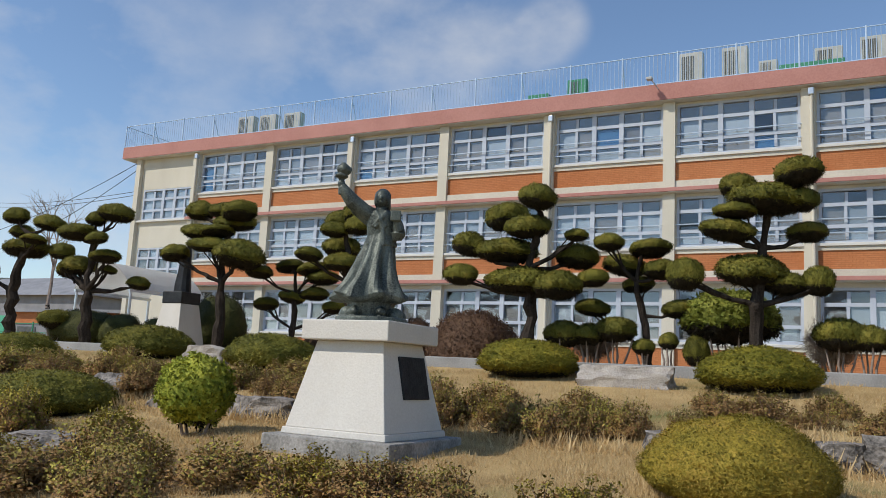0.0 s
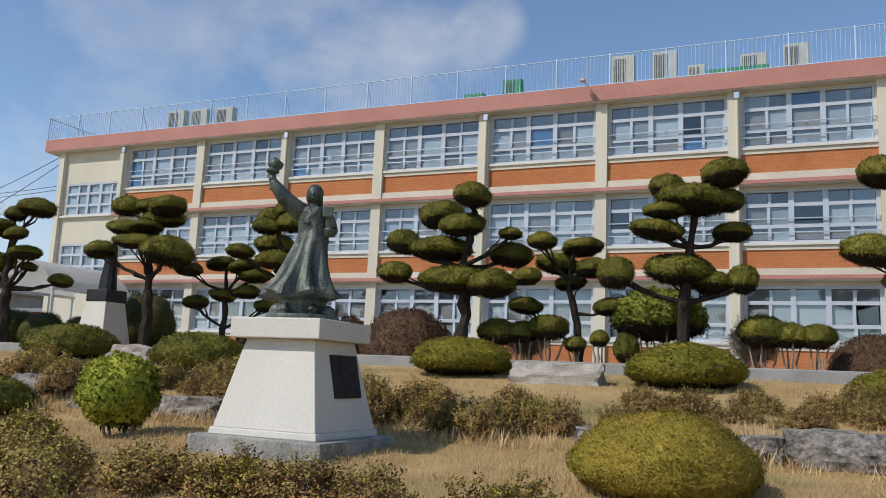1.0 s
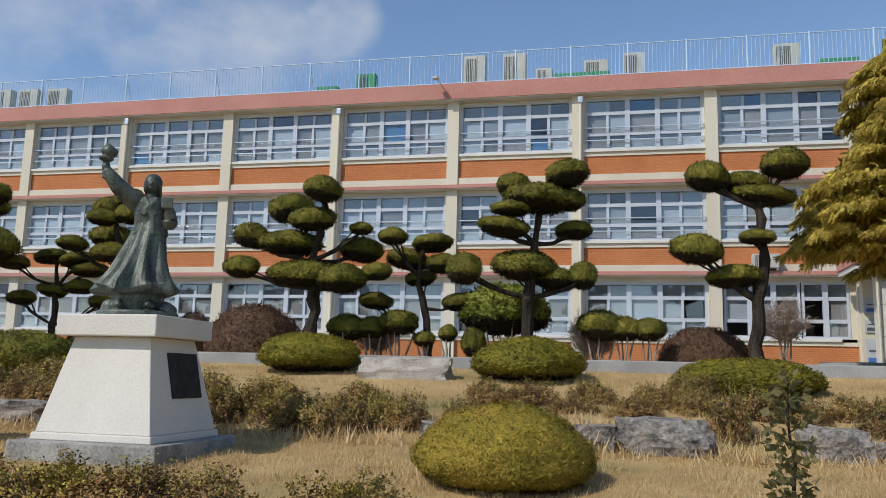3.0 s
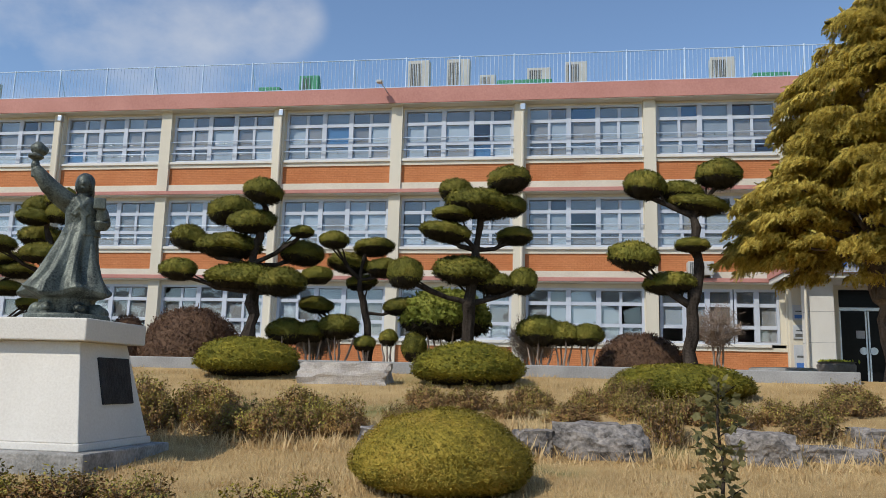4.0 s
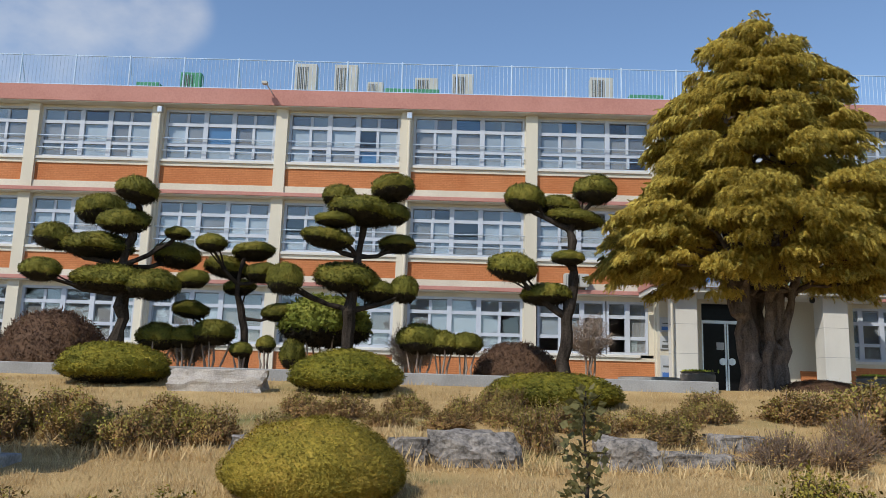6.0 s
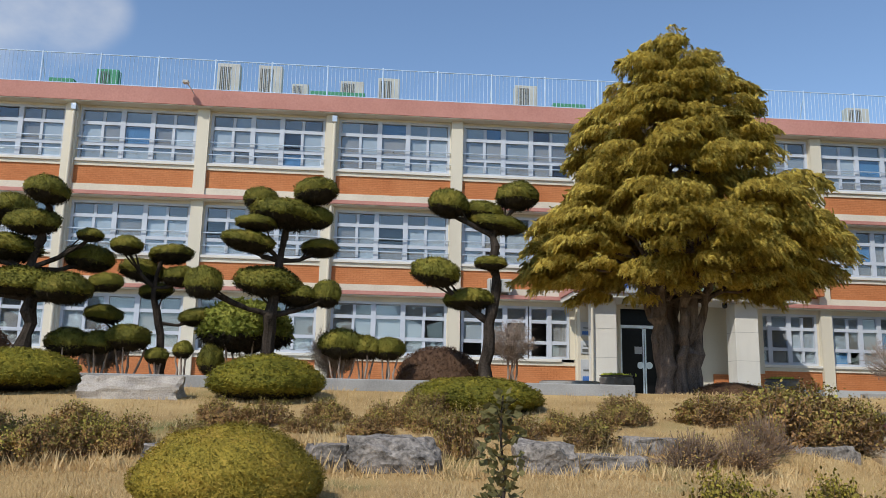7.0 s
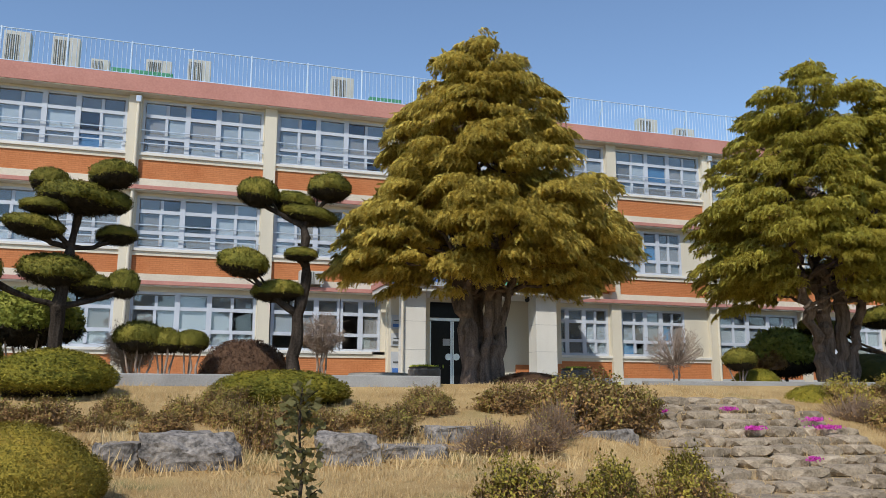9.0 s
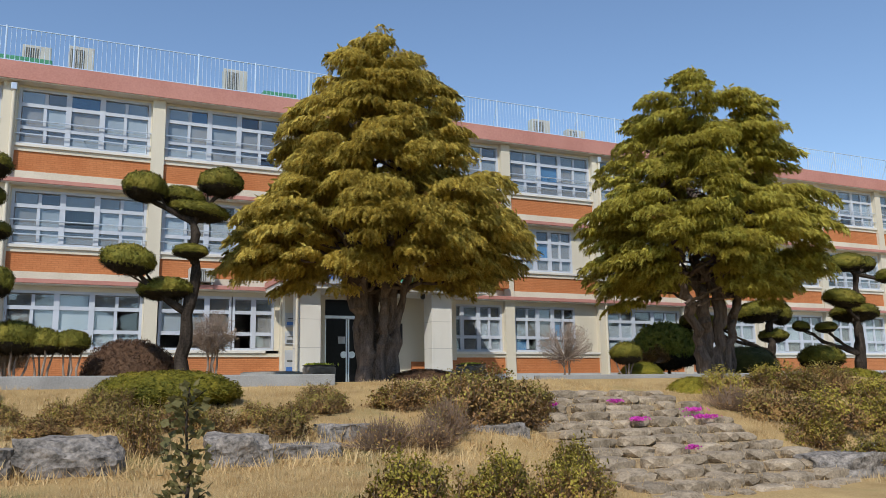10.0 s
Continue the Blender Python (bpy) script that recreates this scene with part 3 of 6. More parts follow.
part("corner_pier", one_box(END_W - 0.3, END_W, 28.0, 28.55, 1.5, 11.54, o=O), M_CREAM, school)

# bay beside the entrance: a narrower window and a plain pier
a, b = X0 + BAY + 0.21, X0 + 2 * BAY - 0.21
window(a + 0.06, 2.96, SMALL, "blind", bare=(0,))
window(a + 2.5, 2.96, window_kit(1.45, 1.86, ((1.0, 1), (1.0, 1)), ROWS), "blind", bare=(0, 1))
sill(a, b - 0.5, 2.96)
infill(a, b, 2.1, 2.73, M_BRICK, "brick_panel", 28.14)
infill(a, b, 2.73, 2.855, M_CREAM, y0=28.1)
infill(a, b, 4.82, LEDGES[0] - 0.035, M_CREAM)
infill(a, b, 1.5, 2.1, M_PLINTH, y0=28.06)
infill(a + 3.96, b, 2.96, 4.82, M_CREAM)

# entrance: recessed doors, flank walls, canopy on two square pillars
infill(7.45, 8.9, 1.5, 5.04, M_CREAM, y0=27.6, y1=28.5)
infill(10.65, 14.1, 1.75, 5.04, M_CREAM, y0=27.6, y1=28.5)
infill(8.9, 10.65, 4.78, 5.04, M_CREAM, y0=27.6, y1=28.5)
infill(12.2, 13.0, 1.86, 2.55, M_BRICK, "brick_panel", 27.52, 27.596)
part("wall_slot", one_box(11.72, 11.86, 27.56, 27.596, 3.2, 3.95, o=O), M_DKMETAL, school)
infill(13.3, 14.1, 1.9, 2.6, M_BRICK, "brick_panel", 27.52, 27.596)
part("canopy", one_box(6.75, 14.4, 25.6, 27.545, 4.9, 5.05, 0.01, o=O), M_WHITE, school, "white flat entrance canopy")
part("canopy_trim", one_box(6.7, 14.45, 25.55, 27.545, 5.054, 5.26, 0.01, o=O), M_SALMON, school, "salmon canopy edge")
for px0, px1 in ((7.5, 8.27), (12.35, 13.15)):
    part("pillar", one_box(px0, px1, 26.0, 26.7, 2.15, 4.897, 0.015, o=O), M_WHITE, school, "white panelled entrance pillar")
    part("pillar_base", one_box(px0 - 0.02, px1 + 0.02, 25.98, 26.72, 1.8, 2.15, o=O), M_GRILLE, school, "dark stone pillar base")
    for z in (2.95, 3.9):
        part("pillar_joint", one_box(px0 - 0.002, px1 + 0.002, 25.996, 26.704, z, z + 0.01, o=O), M_CONC, school)
part("entrance_step", one_box(6.9, 13.9, 25.2, 27.59, 1.7, 1.8, 0.01, o=O), M_CONC, school)
door = part("door", one_box(8.9, 10.65, 27.7, 27.78, 4.1, 4.2, o=O), M_STEEL, school, "dark double glass entrance door")
for dx0, dx1 in ((8.92, 9.76), (9.79, 10.63)):
    part("door_leaf", one_box(dx0, dx1, 27.72, 27.75, 1.82, 4.08, o=O), M_DOORGLASS, door, "dark glass door leaf")
    part("door_stile", one_box(dx0, dx0 + 0.05, 27.7, 27.77, 1.81, 4.09, o=O), M_STEEL, door)
    part("door_stile", one_box(dx1 - 0.05, dx1, 27.7, 27.77, 1.81, 4.09, o=O), M_STEEL, door)
for hx in (9.62, 9.93):
    handle = bmesh.new()
    tube(handle, [(hx, -0.34, 1.1), (hx, -0.29, 1.1)], [0.12, 0.12], 16)
    part("door_handle", handle, M_STEEL, door, "round steel push plate")
part("door_notice", one_box(9.42, 9.68, 27.69, 27.7, 3.2, 3.45, o=O), M_PAPER, door, "white paper notice")
part("transom_pane", one_box(8.92, 10.63, 27.72, 27.75, 4.21, 4.77, o=O), M_DOORGLASS, door, "dark glass over the door")

# banner over the canopy: unreadable marks as plain bars
banner = thing("banner", (10.55, 25.53, 5.06), "white banner with blue and green lettering bars over the entrance", "banner")
part("sheet", one_box(-3.6, 3.6, -0.012, 0.0, 0.0, 0.56), M_PAPER, banner)
for i in range(15):
    bx = -3.1 + i * 0.42
    part("bar", one_box(bx, bx + 0.26, -0.016, -0.0125, 0.15, 0.42), (M_BLUEINK, M_DKMETAL, M_GREENINK)[(i // 4) % 3], banner)
part("bar", one_box(-3.58, -3.3, -0.016, -0.0125, 0.02, 0.4), M_BLUEINK, banner)
part("bar", one_box(3.25, 3.58, -0.016, -0.0125, 0.02, 0.4), M_BLUEINK, banner)

gutter = bmesh.new()
tube(gutter, [(7.42, -2.1, 0.1), (7.42, -2.1, 3.2)], [0.045, 0.045], 8)
part("downpipe", gutter, M_CREAM, school)
watch = thing("security_dome", (12.1, 26.2, 4.8), "small black security dome under the canopy", "security device")
bm = bmesh.new()
bmesh.ops.create_uvsphere(bm, u_segments=14, v_segments=8, radius=0.09)
part("dome", bm, M_DKMETAL, watch)
part("mount", one_box(-0.06, 0.06, -0.06, 0.06, 0.05, 0.1), M_DKMETAL, watch)
hydrant = thing("hydrant", (6.65, 25.4, 1.74), "small orange hydrant by the wall", "hydrant")
bm = bmesh.new()
tube(bm, [(0, 0, 0), (0, 0, 0.3), (0, 0, 0.34), (0, 0, 0.42)], [0.06, 0.06, 0.085, 0.03], 10)
part("barrel", bm, M_BRICK, hydrant)
part("outlet", one_box(-0.14, 0.14, -0.035, 0.035, 0.2, 0.27, 0.01), M_BRICK, hydrant)

# notice boards on the wall between pier and pillar
for bz, h, mat_ink in ((3.75, 0.5, M_BLUEINK), (3.15, 0.45, M_GRILLE), (2.05, 0.9, M_BLUEINK)):
    board = thing("notice_board", (7.66, 27.575, bz), "pale notice panel with printed bars beside the entrance", "sign", "notices by the entrance")
    part("panel", one_box(-0.2, 0.2, -0.02, 0.02, 0, h, 0.006), M_PAPER, board)
    part("bar", one_box(-0.15, 0.15, -0.026, -0.021, h * 0.12, h * 0.36), mat_ink, board)
    part("bar", one_box(-0.12, 0.1, -0.026, -0.021, h * 0.55, h * 0.62), M_GRILLE, board)

# roof railing
railing = thing("roof_railing", (0, 28.05, 12.172), "pale blue steel railing along the roof edge", "railing")
POST = bmesh.new()
tube(POST, [(0, 0, 0), (0, 0, 1.27)], [0.03, 0.03], 8)
POST = to_mesh("post", POST, M_RAIL)
BRACE = bmesh.new()
tube(BRACE, [(0, 0, 1.0), (0, 0.45, 0.04)], [0.018, 0.018], 6)
BRACE = to_mesh("brace", BRACE, M_RAIL)
RAIL = bmesh.new()
tube(RAIL, [(0, 0, 0), (1.98, 0, 0)], [0.02, 0.02], 6)
RAIL = to_mesh("rail", RAIL, M_RAIL)
balusters = bmesh.new()
rx, i = END_W - 0.7, 0
while rx < END_E - 2.2:
    part("post", POST, None, railing, at=(rx, 0, 0))
    for z in (0.12, 1.22):
        part("rail", RAIL, None, railing, at=(rx, 0, z))
    for k in range(1, 14):
        tube(balusters, [(rx + k * 0.141, 0, 0.12), (rx + k * 0.141, 0, 1.22)], [0.009, 0.009], 4, caps=False)
    if i % 2:
        part("brace", BRACE, None, railing, at=(rx, 0.03, 0))
    rx += 1.98
    i += 1
for j in range(6):
    part("post", POST, None, railing, at=(END_W - 0.7, 1.98 * j, 0))
    for z in (0.12, 1.22):
        part("rail", RAIL, None, railing, at=(END_W - 0.7, 1.98 * j, z), turn=90)
    for k in range(1, 14):
        tube(balusters, [(END_W - 0.7, 1.98 * j + k * 0.141, 0.12), (END_W - 0.7, 1.98 * j + k * 0.141, 1.22)], [0.009, 0.009], 4, caps=False)
tagged(part("baluster", balusters, M_RAIL, railing), kind="stuff")
railing.scale = (1.02, 1.02, 1.02)


def outdoor_unit(x, y, z, w, h, label, mats=(M_AC, M_GRILLE)):
    ac = thing("outdoor_unit", (x, y, z), label, "air conditioner", "air-conditioning outdoor units")
    part("casing", one_box(0, w, 0, 0.38, 0.08, h, 0.02), mats[0], ac)
    part("fan_grille", one_box(w * 0.08, w * 0.62, -0.012, 0.002, h * 0.16, h * 0.92, 0.01), mats[1], ac, "dark louvred fan grille")
    n = 7
    for i in range(n):
        gx = w * 0.08 + w * 0.54 * (i + 0.5) / n
        part("slat", one_box(gx - 0.012, gx + 0.012, -0.022, -0.013, h * 0.17, h * 0.91), mats[0], ac)
    for fx in (0.06, w - 0.12):
        part("foot", one_box(fx, fx + 0.06, 0.02, 0.36, 0, 0.08), M_STEEL, ac)


TALL = "tall cream outdoor unit with louvred grille on the roof"
SHORTU = "low cream outdoor unit on the roof"
for x, w, h in ((-6.05, 0.86, 1.98), (-4.5, 0.9, 1.98), (0.08, 0.84, 1.72), (5.45, 0.88, 1.72)):
    outdoor_unit(x, 29.6, 12.2, w, h - 0.2, TALL)
for x, w, h in ((-3.2, 0.62, 1.3), (-1.36, 0.9, 1.52), (19.1, 0.95, 1.5), (21.0, 0.95, 1.25), (-27.9, 1.0, 1.75), (-26.5, 1.0, 1.7), (-25.0, 1.0, 1.65), (29.5, 0.9, 1.3), (31.2, 0.9, 1.3)):
    outdoor_unit(x, 29.6, 12.2, w, h - 0.2, SHORTU)
outdoor_unit(-10.5, 29.6, 12.2, 0.8, 1.3, "green outdoor unit on the roof", (M_GREENPAINT, M_GRILLE))
for x0, x1 in ((-12.1, -11.2), (-2.5, -0.4), (6.9, 8.2)):
    solid("roof_box", one_box(x0, x1, 29.3, 29.9, 12.2, 12.95, 0.03), M_GREENPAINT, "low green waterproofed box on the roof", "box", at=(0, 0, 0))

# wall unit beside the eastern bonsai
outdoor_unit(4.2, 27.66, 5.152, 0.85, 0.55, "white outdoor unit resting on the ledge")

# floodlight on the roof edge
flood = thing("floodlight", (-6.42, 27.75, 12.1), "small white floodlight on a bracket at the roof edge", "lamp")
arm = bmesh.new()
tube(arm, [(0, 0, -0.1), (-0.04, -0.15, -0.02), (-0.16, -0.4, 0.12)], [0.02, 0.02, 0.02], 6)
part("bracket", arm, M_STEEL, flood)
part("lamp_head", one_box(-0.3, -0.1, -0.55, -0.32, 0.1, 0.2, 0.02), M_AC, flood)

# box on the wall east of the entrance
solid("wall_box", one_box(16.05, 16.55, 27.7, 27.98, 5.45, 5.75, 0.01), M_BRICK, "orange-painted cable box on the wall", "box")


# ---- clipped trees and shrubs ----
BLADE = np.array([(-0.5, 0, 0), (0.5, 0, 0), (0.0, 0.12, 1.0)])
FLAKE = np.array([(-0.5, 0, 0), (0.5, 0, 0), (0.0, 1.0, 0.4)])
SPRIG = np.array([(0, 0, 0), (0.32, 0.45, 0.12), (0, 1.0, 0.34), (-0.32, 0.45, 0.12)])
LEAF = np.array([(0, 0, 0), (0.32, 0.06, 0.45), (0, 0, 1.0), (-0.32, 0.06, 0.45)])


def tufts(points, normals, rng, size, width, tilt):
    """Small leaf blades on a surface."""
    A = frames(normals, rng, tilt)
    s = size * rng.uniform(0.6, 1.3, len(points))
    A = A * (np.stack([s * width, s, s], -1))[:, None, :]
    return scatter(FLAKE, [(0, 1, 2)], (points, A))


def on_ball(n, rng, low=-1.0):
    p = rng.normal(0, 1, (int(n * 2.6) + 30, 3))
    p /= np.linalg.norm(p, axis=1)[:, None]
    return p[p[:, 2] > low][:n]


def clipped(name, seed, radii, n, size, mats, flat=0.55, lumps=0.1, low=-1.0, tilt=0.45, width=0.5, square=2.0, twigs=-0.3, sub=4, crust=0.04):
    """A clipped cushion of foliage: a close skin of small leaves over a pitted mass, bare twigs below, coloured near
    black to paint in the underside's shade. square > 2 makes its flanks steeper.
    """
    rng = np.random.default_rng(seed)
    R = np.array(radii)
    V, F = ball(sub)

    def shape(P):
        rho = np.hypot(P[:, 0], P[:, 1])
        q = P * ((rho ** square + np.abs(P[:, 2]) ** square) ** (-1 / square))[:, None]
        q = q * bumps(P, 1.7, lumps, seed) * bumps(P, 4.5, lumps * 0.5, seed + 9) * bumps(P, 11.0, crust, seed + 4) * bumps(P, 24.0, crust * 0.8, seed + 6)
        q = q * R
        under = q[:, 2] < 0
        q[under, 2] *= flat
        return q
    core = shape(V) * 0.95
    F = np.array(F)
    # below this height the core gets the twig colour with shade painted in
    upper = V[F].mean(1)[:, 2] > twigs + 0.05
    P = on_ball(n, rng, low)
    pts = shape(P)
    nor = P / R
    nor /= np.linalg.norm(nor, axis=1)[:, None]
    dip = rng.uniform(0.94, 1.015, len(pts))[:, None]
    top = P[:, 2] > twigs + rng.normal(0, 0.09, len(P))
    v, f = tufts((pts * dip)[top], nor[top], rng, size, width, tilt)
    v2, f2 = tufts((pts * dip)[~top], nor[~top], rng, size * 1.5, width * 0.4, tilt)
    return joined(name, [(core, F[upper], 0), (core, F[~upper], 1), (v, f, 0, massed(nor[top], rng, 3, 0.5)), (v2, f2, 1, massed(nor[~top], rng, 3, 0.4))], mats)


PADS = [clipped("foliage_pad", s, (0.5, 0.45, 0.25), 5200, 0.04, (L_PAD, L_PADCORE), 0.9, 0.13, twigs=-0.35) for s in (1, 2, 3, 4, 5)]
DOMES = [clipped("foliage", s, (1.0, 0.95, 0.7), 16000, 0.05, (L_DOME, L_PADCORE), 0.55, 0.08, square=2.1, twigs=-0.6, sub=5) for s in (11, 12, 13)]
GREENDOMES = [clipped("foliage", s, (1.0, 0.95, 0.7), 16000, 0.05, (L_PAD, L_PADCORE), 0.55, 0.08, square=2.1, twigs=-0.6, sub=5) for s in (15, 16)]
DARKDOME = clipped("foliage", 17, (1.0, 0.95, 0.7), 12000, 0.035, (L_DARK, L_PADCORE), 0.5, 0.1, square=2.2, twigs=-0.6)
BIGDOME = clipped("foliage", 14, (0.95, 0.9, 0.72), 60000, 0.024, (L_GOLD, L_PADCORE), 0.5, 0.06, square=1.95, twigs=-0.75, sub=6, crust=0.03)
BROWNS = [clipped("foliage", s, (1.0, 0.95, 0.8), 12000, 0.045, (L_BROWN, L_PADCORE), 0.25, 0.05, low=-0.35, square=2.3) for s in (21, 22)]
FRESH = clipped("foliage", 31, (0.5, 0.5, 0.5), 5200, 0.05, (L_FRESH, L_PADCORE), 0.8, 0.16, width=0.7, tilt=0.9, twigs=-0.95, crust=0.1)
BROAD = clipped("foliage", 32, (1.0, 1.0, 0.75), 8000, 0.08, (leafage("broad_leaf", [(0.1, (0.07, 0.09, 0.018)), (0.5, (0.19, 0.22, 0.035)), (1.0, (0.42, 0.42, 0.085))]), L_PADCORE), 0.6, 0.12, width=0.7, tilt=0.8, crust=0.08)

brng = random.Random(11)


def limb(points, r0, r1, material_mesh="bark"):
    """A tapering, slightly crooked branch."""
    bm = bmesh.new()
    pts = [Vector(p) for p in points]
    fine = []
    for a, b in zip(pts, pts[1:]):
        steps = max(2, int((b - a).length / 0.22))
        for i in range(steps):
            t = i / steps
            w = (b - a).length * 0.05
            fine.append(a.lerp(b, t) + Vector((brng.uniform(-w, w), brng.uniform(-w, w), brng.uniform(-w, w) * 0.5)))
    fine.append(pts[-1])
    n = len(fine)
    tube(bm, fine, [(r0 + (r1 - r0) * i / (n - 1)) * brng.uniform(0.76, 1.24) for i in range(n)], 9)
    return bm


def topiary(x, y, z, trunk, pads, label, trunk_r=0.15):
    """A cloud-pruned tree. trunk: (dx, dz) up the stem; pads: (dx, dz, half width, half height)."""
    tree = thing("topiary_tree", (x, y, z), label, "tree", "cloud-pruned trees along the terrace")
    stem = [(0.0, 0.0, -0.05)] + [(a, brng.uniform(-0.08, 0.08), h) for a, h in trunk]
    part("trunk", limb(stem, trunk_r, trunk_r * 0.4), M_BARK, tree, "rugged grey-brown trunk")
    for i, (dx, dz, hw, hh) in enumerate(pads):
        dy = brng.uniform(-0.55, 0.55) * (0.5 + min(abs(dx), 1.2))
        ob = part("foliage_pad", PADS[(i * 3 + int(abs(x) * 7)) % 5], None, tree, at=(dx, dy, dz), turn=brng.uniform(-25, 25), scale=(hw / 0.49, hw / 0.49, hh / 0.245))
        ob.rotation_euler.y = radians(brng.uniform(-9, 9))
        ob.rotation_euler.x = radians(brng.uniform(-8, 8))
        # a bough from the stem, starting a little lower than its pad
        want = dz - 0.35 - 0.25 * abs(dx)
        root = min(stem, key=lambda p: abs(p[2] - want))
        tip = (dx, dy, dz - hh * 0.35)
        midp = ((root[0] + dx) / 2, dy * 0.5, (root[2] + dz) / 2 - 0.12)
        part("bough", limb([root, midp, tip], trunk_r * 0.42, 0.03), M_BARK, tree)
        for s in (-0.5, 0.5):
            part("twig", limb([midp, (dx + hw * s, dy + brng.uniform(-0.2, 0.2), dz - hh * 0.25)], 0.028, 0.012), M_BARK, tree)
    return tree


GREEN = "dark green juniper clipped into flat cloud pads"
topiary(-6.84, 17, 1.75, [(0.0, 0.6), (0.07, 1.6), (-0.11, 2.22), (0.13, 3.11), (0.22, 3.5)],
        [(-0.96, 3.63, 0.54, 0.35), (0.25, 3.85, 0.45, 0.3), (-0.09, 3.22, 0.54, 0.28), (-1.6, 2.85, 0.4, 0.31), (-0.7, 2.69, 0.75, 0.3), (0.87, 2.6, 0.52, 0.3), (1.05, 3.01, 0.27, 0.15), (-1.48, 2.03, 0.41, 0.25), (-0.31, 1.97, 0.84, 0.32), (0.74, 1.81, 0.55, 0.33), (1.41, 2.03, 0.35, 0.21)], "tall juniper clipped into eleven cloud pads on a thick trunk", 0.17)
topiary(-4.34, 18, 1.75, [(0.0, 0.5), (-0.12, 1.26), (-0.28, 2.04), (-0.16, 2.63)],
        [(-0.77, 2.87, 0.34, 0.21), (0.0, 2.82, 0.47, 0.21), (-0.67, 2.47, 0.5, 0.27), (0.26, 2.31, 0.39, 0.23), (-0.31, 2.0, 0.36, 0.19), (-1.28, 1.42, 0.41, 0.21), (0.61, 1.45, 0.39, 0.21)], "slender juniper clipped into small cloud pads", 0.11)
topiary(-1.98, 17, 1.75, [(0.0, 0.6), (0.09, 1.42), (0.18, 2.59), (0.28, 3.35)],
        [(-0.31, 3.95, 0.37, 0.27), (0.9, 4.08, 0.45, 0.3), (0.27, 3.57, 0.74, 0.32), (0.91, 3.55, 0.35, 0.25), (-0.28, 3.3, 0.43, 0.17), (-0.45, 2.92, 0.55, 0.22), (1.0, 2.94, 0.39, 0.21), (-0.04, 2.12, 0.7, 0.34), (-1.2, 1.94, 0.37, 0.34), (0.64, 1.84, 0.49, 0.24), (1.21, 1.91, 0.3, 0.3)], "tall juniper clipped into stacked cloud pads over a round shrub", 0.16)
topiary(2.66, 17, 1.75, [(0.02, 0.5), (0.11, 1.36), (0.2, 2.46), (0.11, 3.32)],
        [(-0.86, 3.99, 0.43, 0.32), (-0.07, 3.88, 0.47, 0.25), (0.67, 4.21, 0.47, 0.32), (0.24, 3.6, 0.64, 0.22), (-1.12, 2.4, 0.52, 0.32), (-0.37, 1.89, 0.54, 0.24), (0.05, 2.64, 0.34, 0.16)], "juniper with a bare lower trunk and a flat clipped crown", 0.19)
topiary(-16.62, 17.5, 1.75, [(0.0, 0.7), (-0.05, 2.05), (-0.1, 3.73)],
        [(-1.53, 4.32, 0.47, 0.31), (-0.33, 4.23, 0.51, 0.24), (0.66, 4.07, 0.53, 0.3), (0.04, 3.87, 0.64, 0.27), (-1.25, 3.61, 0.55, 0.24), (-0.24, 3.09, 0.75, 0.23), (0.87, 2.78, 0.75, 0.42), (-1.69, 2.89, 0.45, 0.26), (-0.18, 3.53, 0.5, 0.17)], GREEN, 0.18)
topiary(-12.78, 18.5, 1.75, [(0.0, 0.7), (-0.16, 2.14), (-0.38, 3.61)],
        [(-1.01, 4.05, 0.49, 0.33), (-0.33, 4.24, 0.41, 0.32), (0.09, 3.76, 0.4, 0.29), (-0.94, 3.25, 0.57, 0.33), (-0.2, 2.66, 0.51, 0.27), (-1.21, 2.89, 0.41, 0.2), (-0.57, 3.62, 0.41, 0.23)], GREEN, 0.15)
topiary(-15.15, 19, 1.75, [(0.0, 0.8), (-0.05, 1.88), (-0.07, 2.56)],
        [(-0.45, 2.74, 0.43, 0.21), (0.41, 2.64, 0.47, 0.22), (-0.86, 2.45, 0.43, 0.19), (0.74, 2.38, 0.47, 0.23), (-0.25, 1.79, 0.41, 0.2), (-1.25, 1.58, 0.38, 0.21), (0.58, 1.88, 0.42, 0.2), (1.13, 1.5, 0.36, 0.2)], "low juniper clipped into small cloud pads", 0.11)
topiary(-21.69, 17, 1.75, [(0.0, 0.6), (-0.07, 1.75), (-0.11, 2.88), (-0.07, 3.29)],
        [(0.71, 4.23, 0.59, 0.3), (0.04, 4.04, 0.34, 0.23), (-1.12, 3.79, 0.35, 0.22), (-0.33, 3.56, 0.6, 0.27), (0.93, 3.3, 0.34, 0.19), (0.78, 2.8, 0.46, 0.21), (-0.96, 2.6, 0.62, 0.31), (-1.76, 3.08, 0.41, 0.28), (-2.29, 2.6, 0.35, 0.32), (1.48, 2.05, 0.37, 0.21), (0.41, 2.45, 0.28, 0.14)], GREEN, 0.19)
topiary(-25.42, 17, 1.75, [(-0.03, 0.7), (-0.03, 1.76), (0.11, 2.72), (0.39, 3.68)],
        [(-0.49, 4.37, 0.45, 0.29), (0.92, 4.11, 0.53, 0.28), (-0.64, 3.88, 0.45, 0.25), (0.0, 3.25, 0.77, 0.33), (1.37, 3.4, 0.43, 0.15), (-0.74, 2.44, 0.37, 0.25)], GREEN, 0.22)
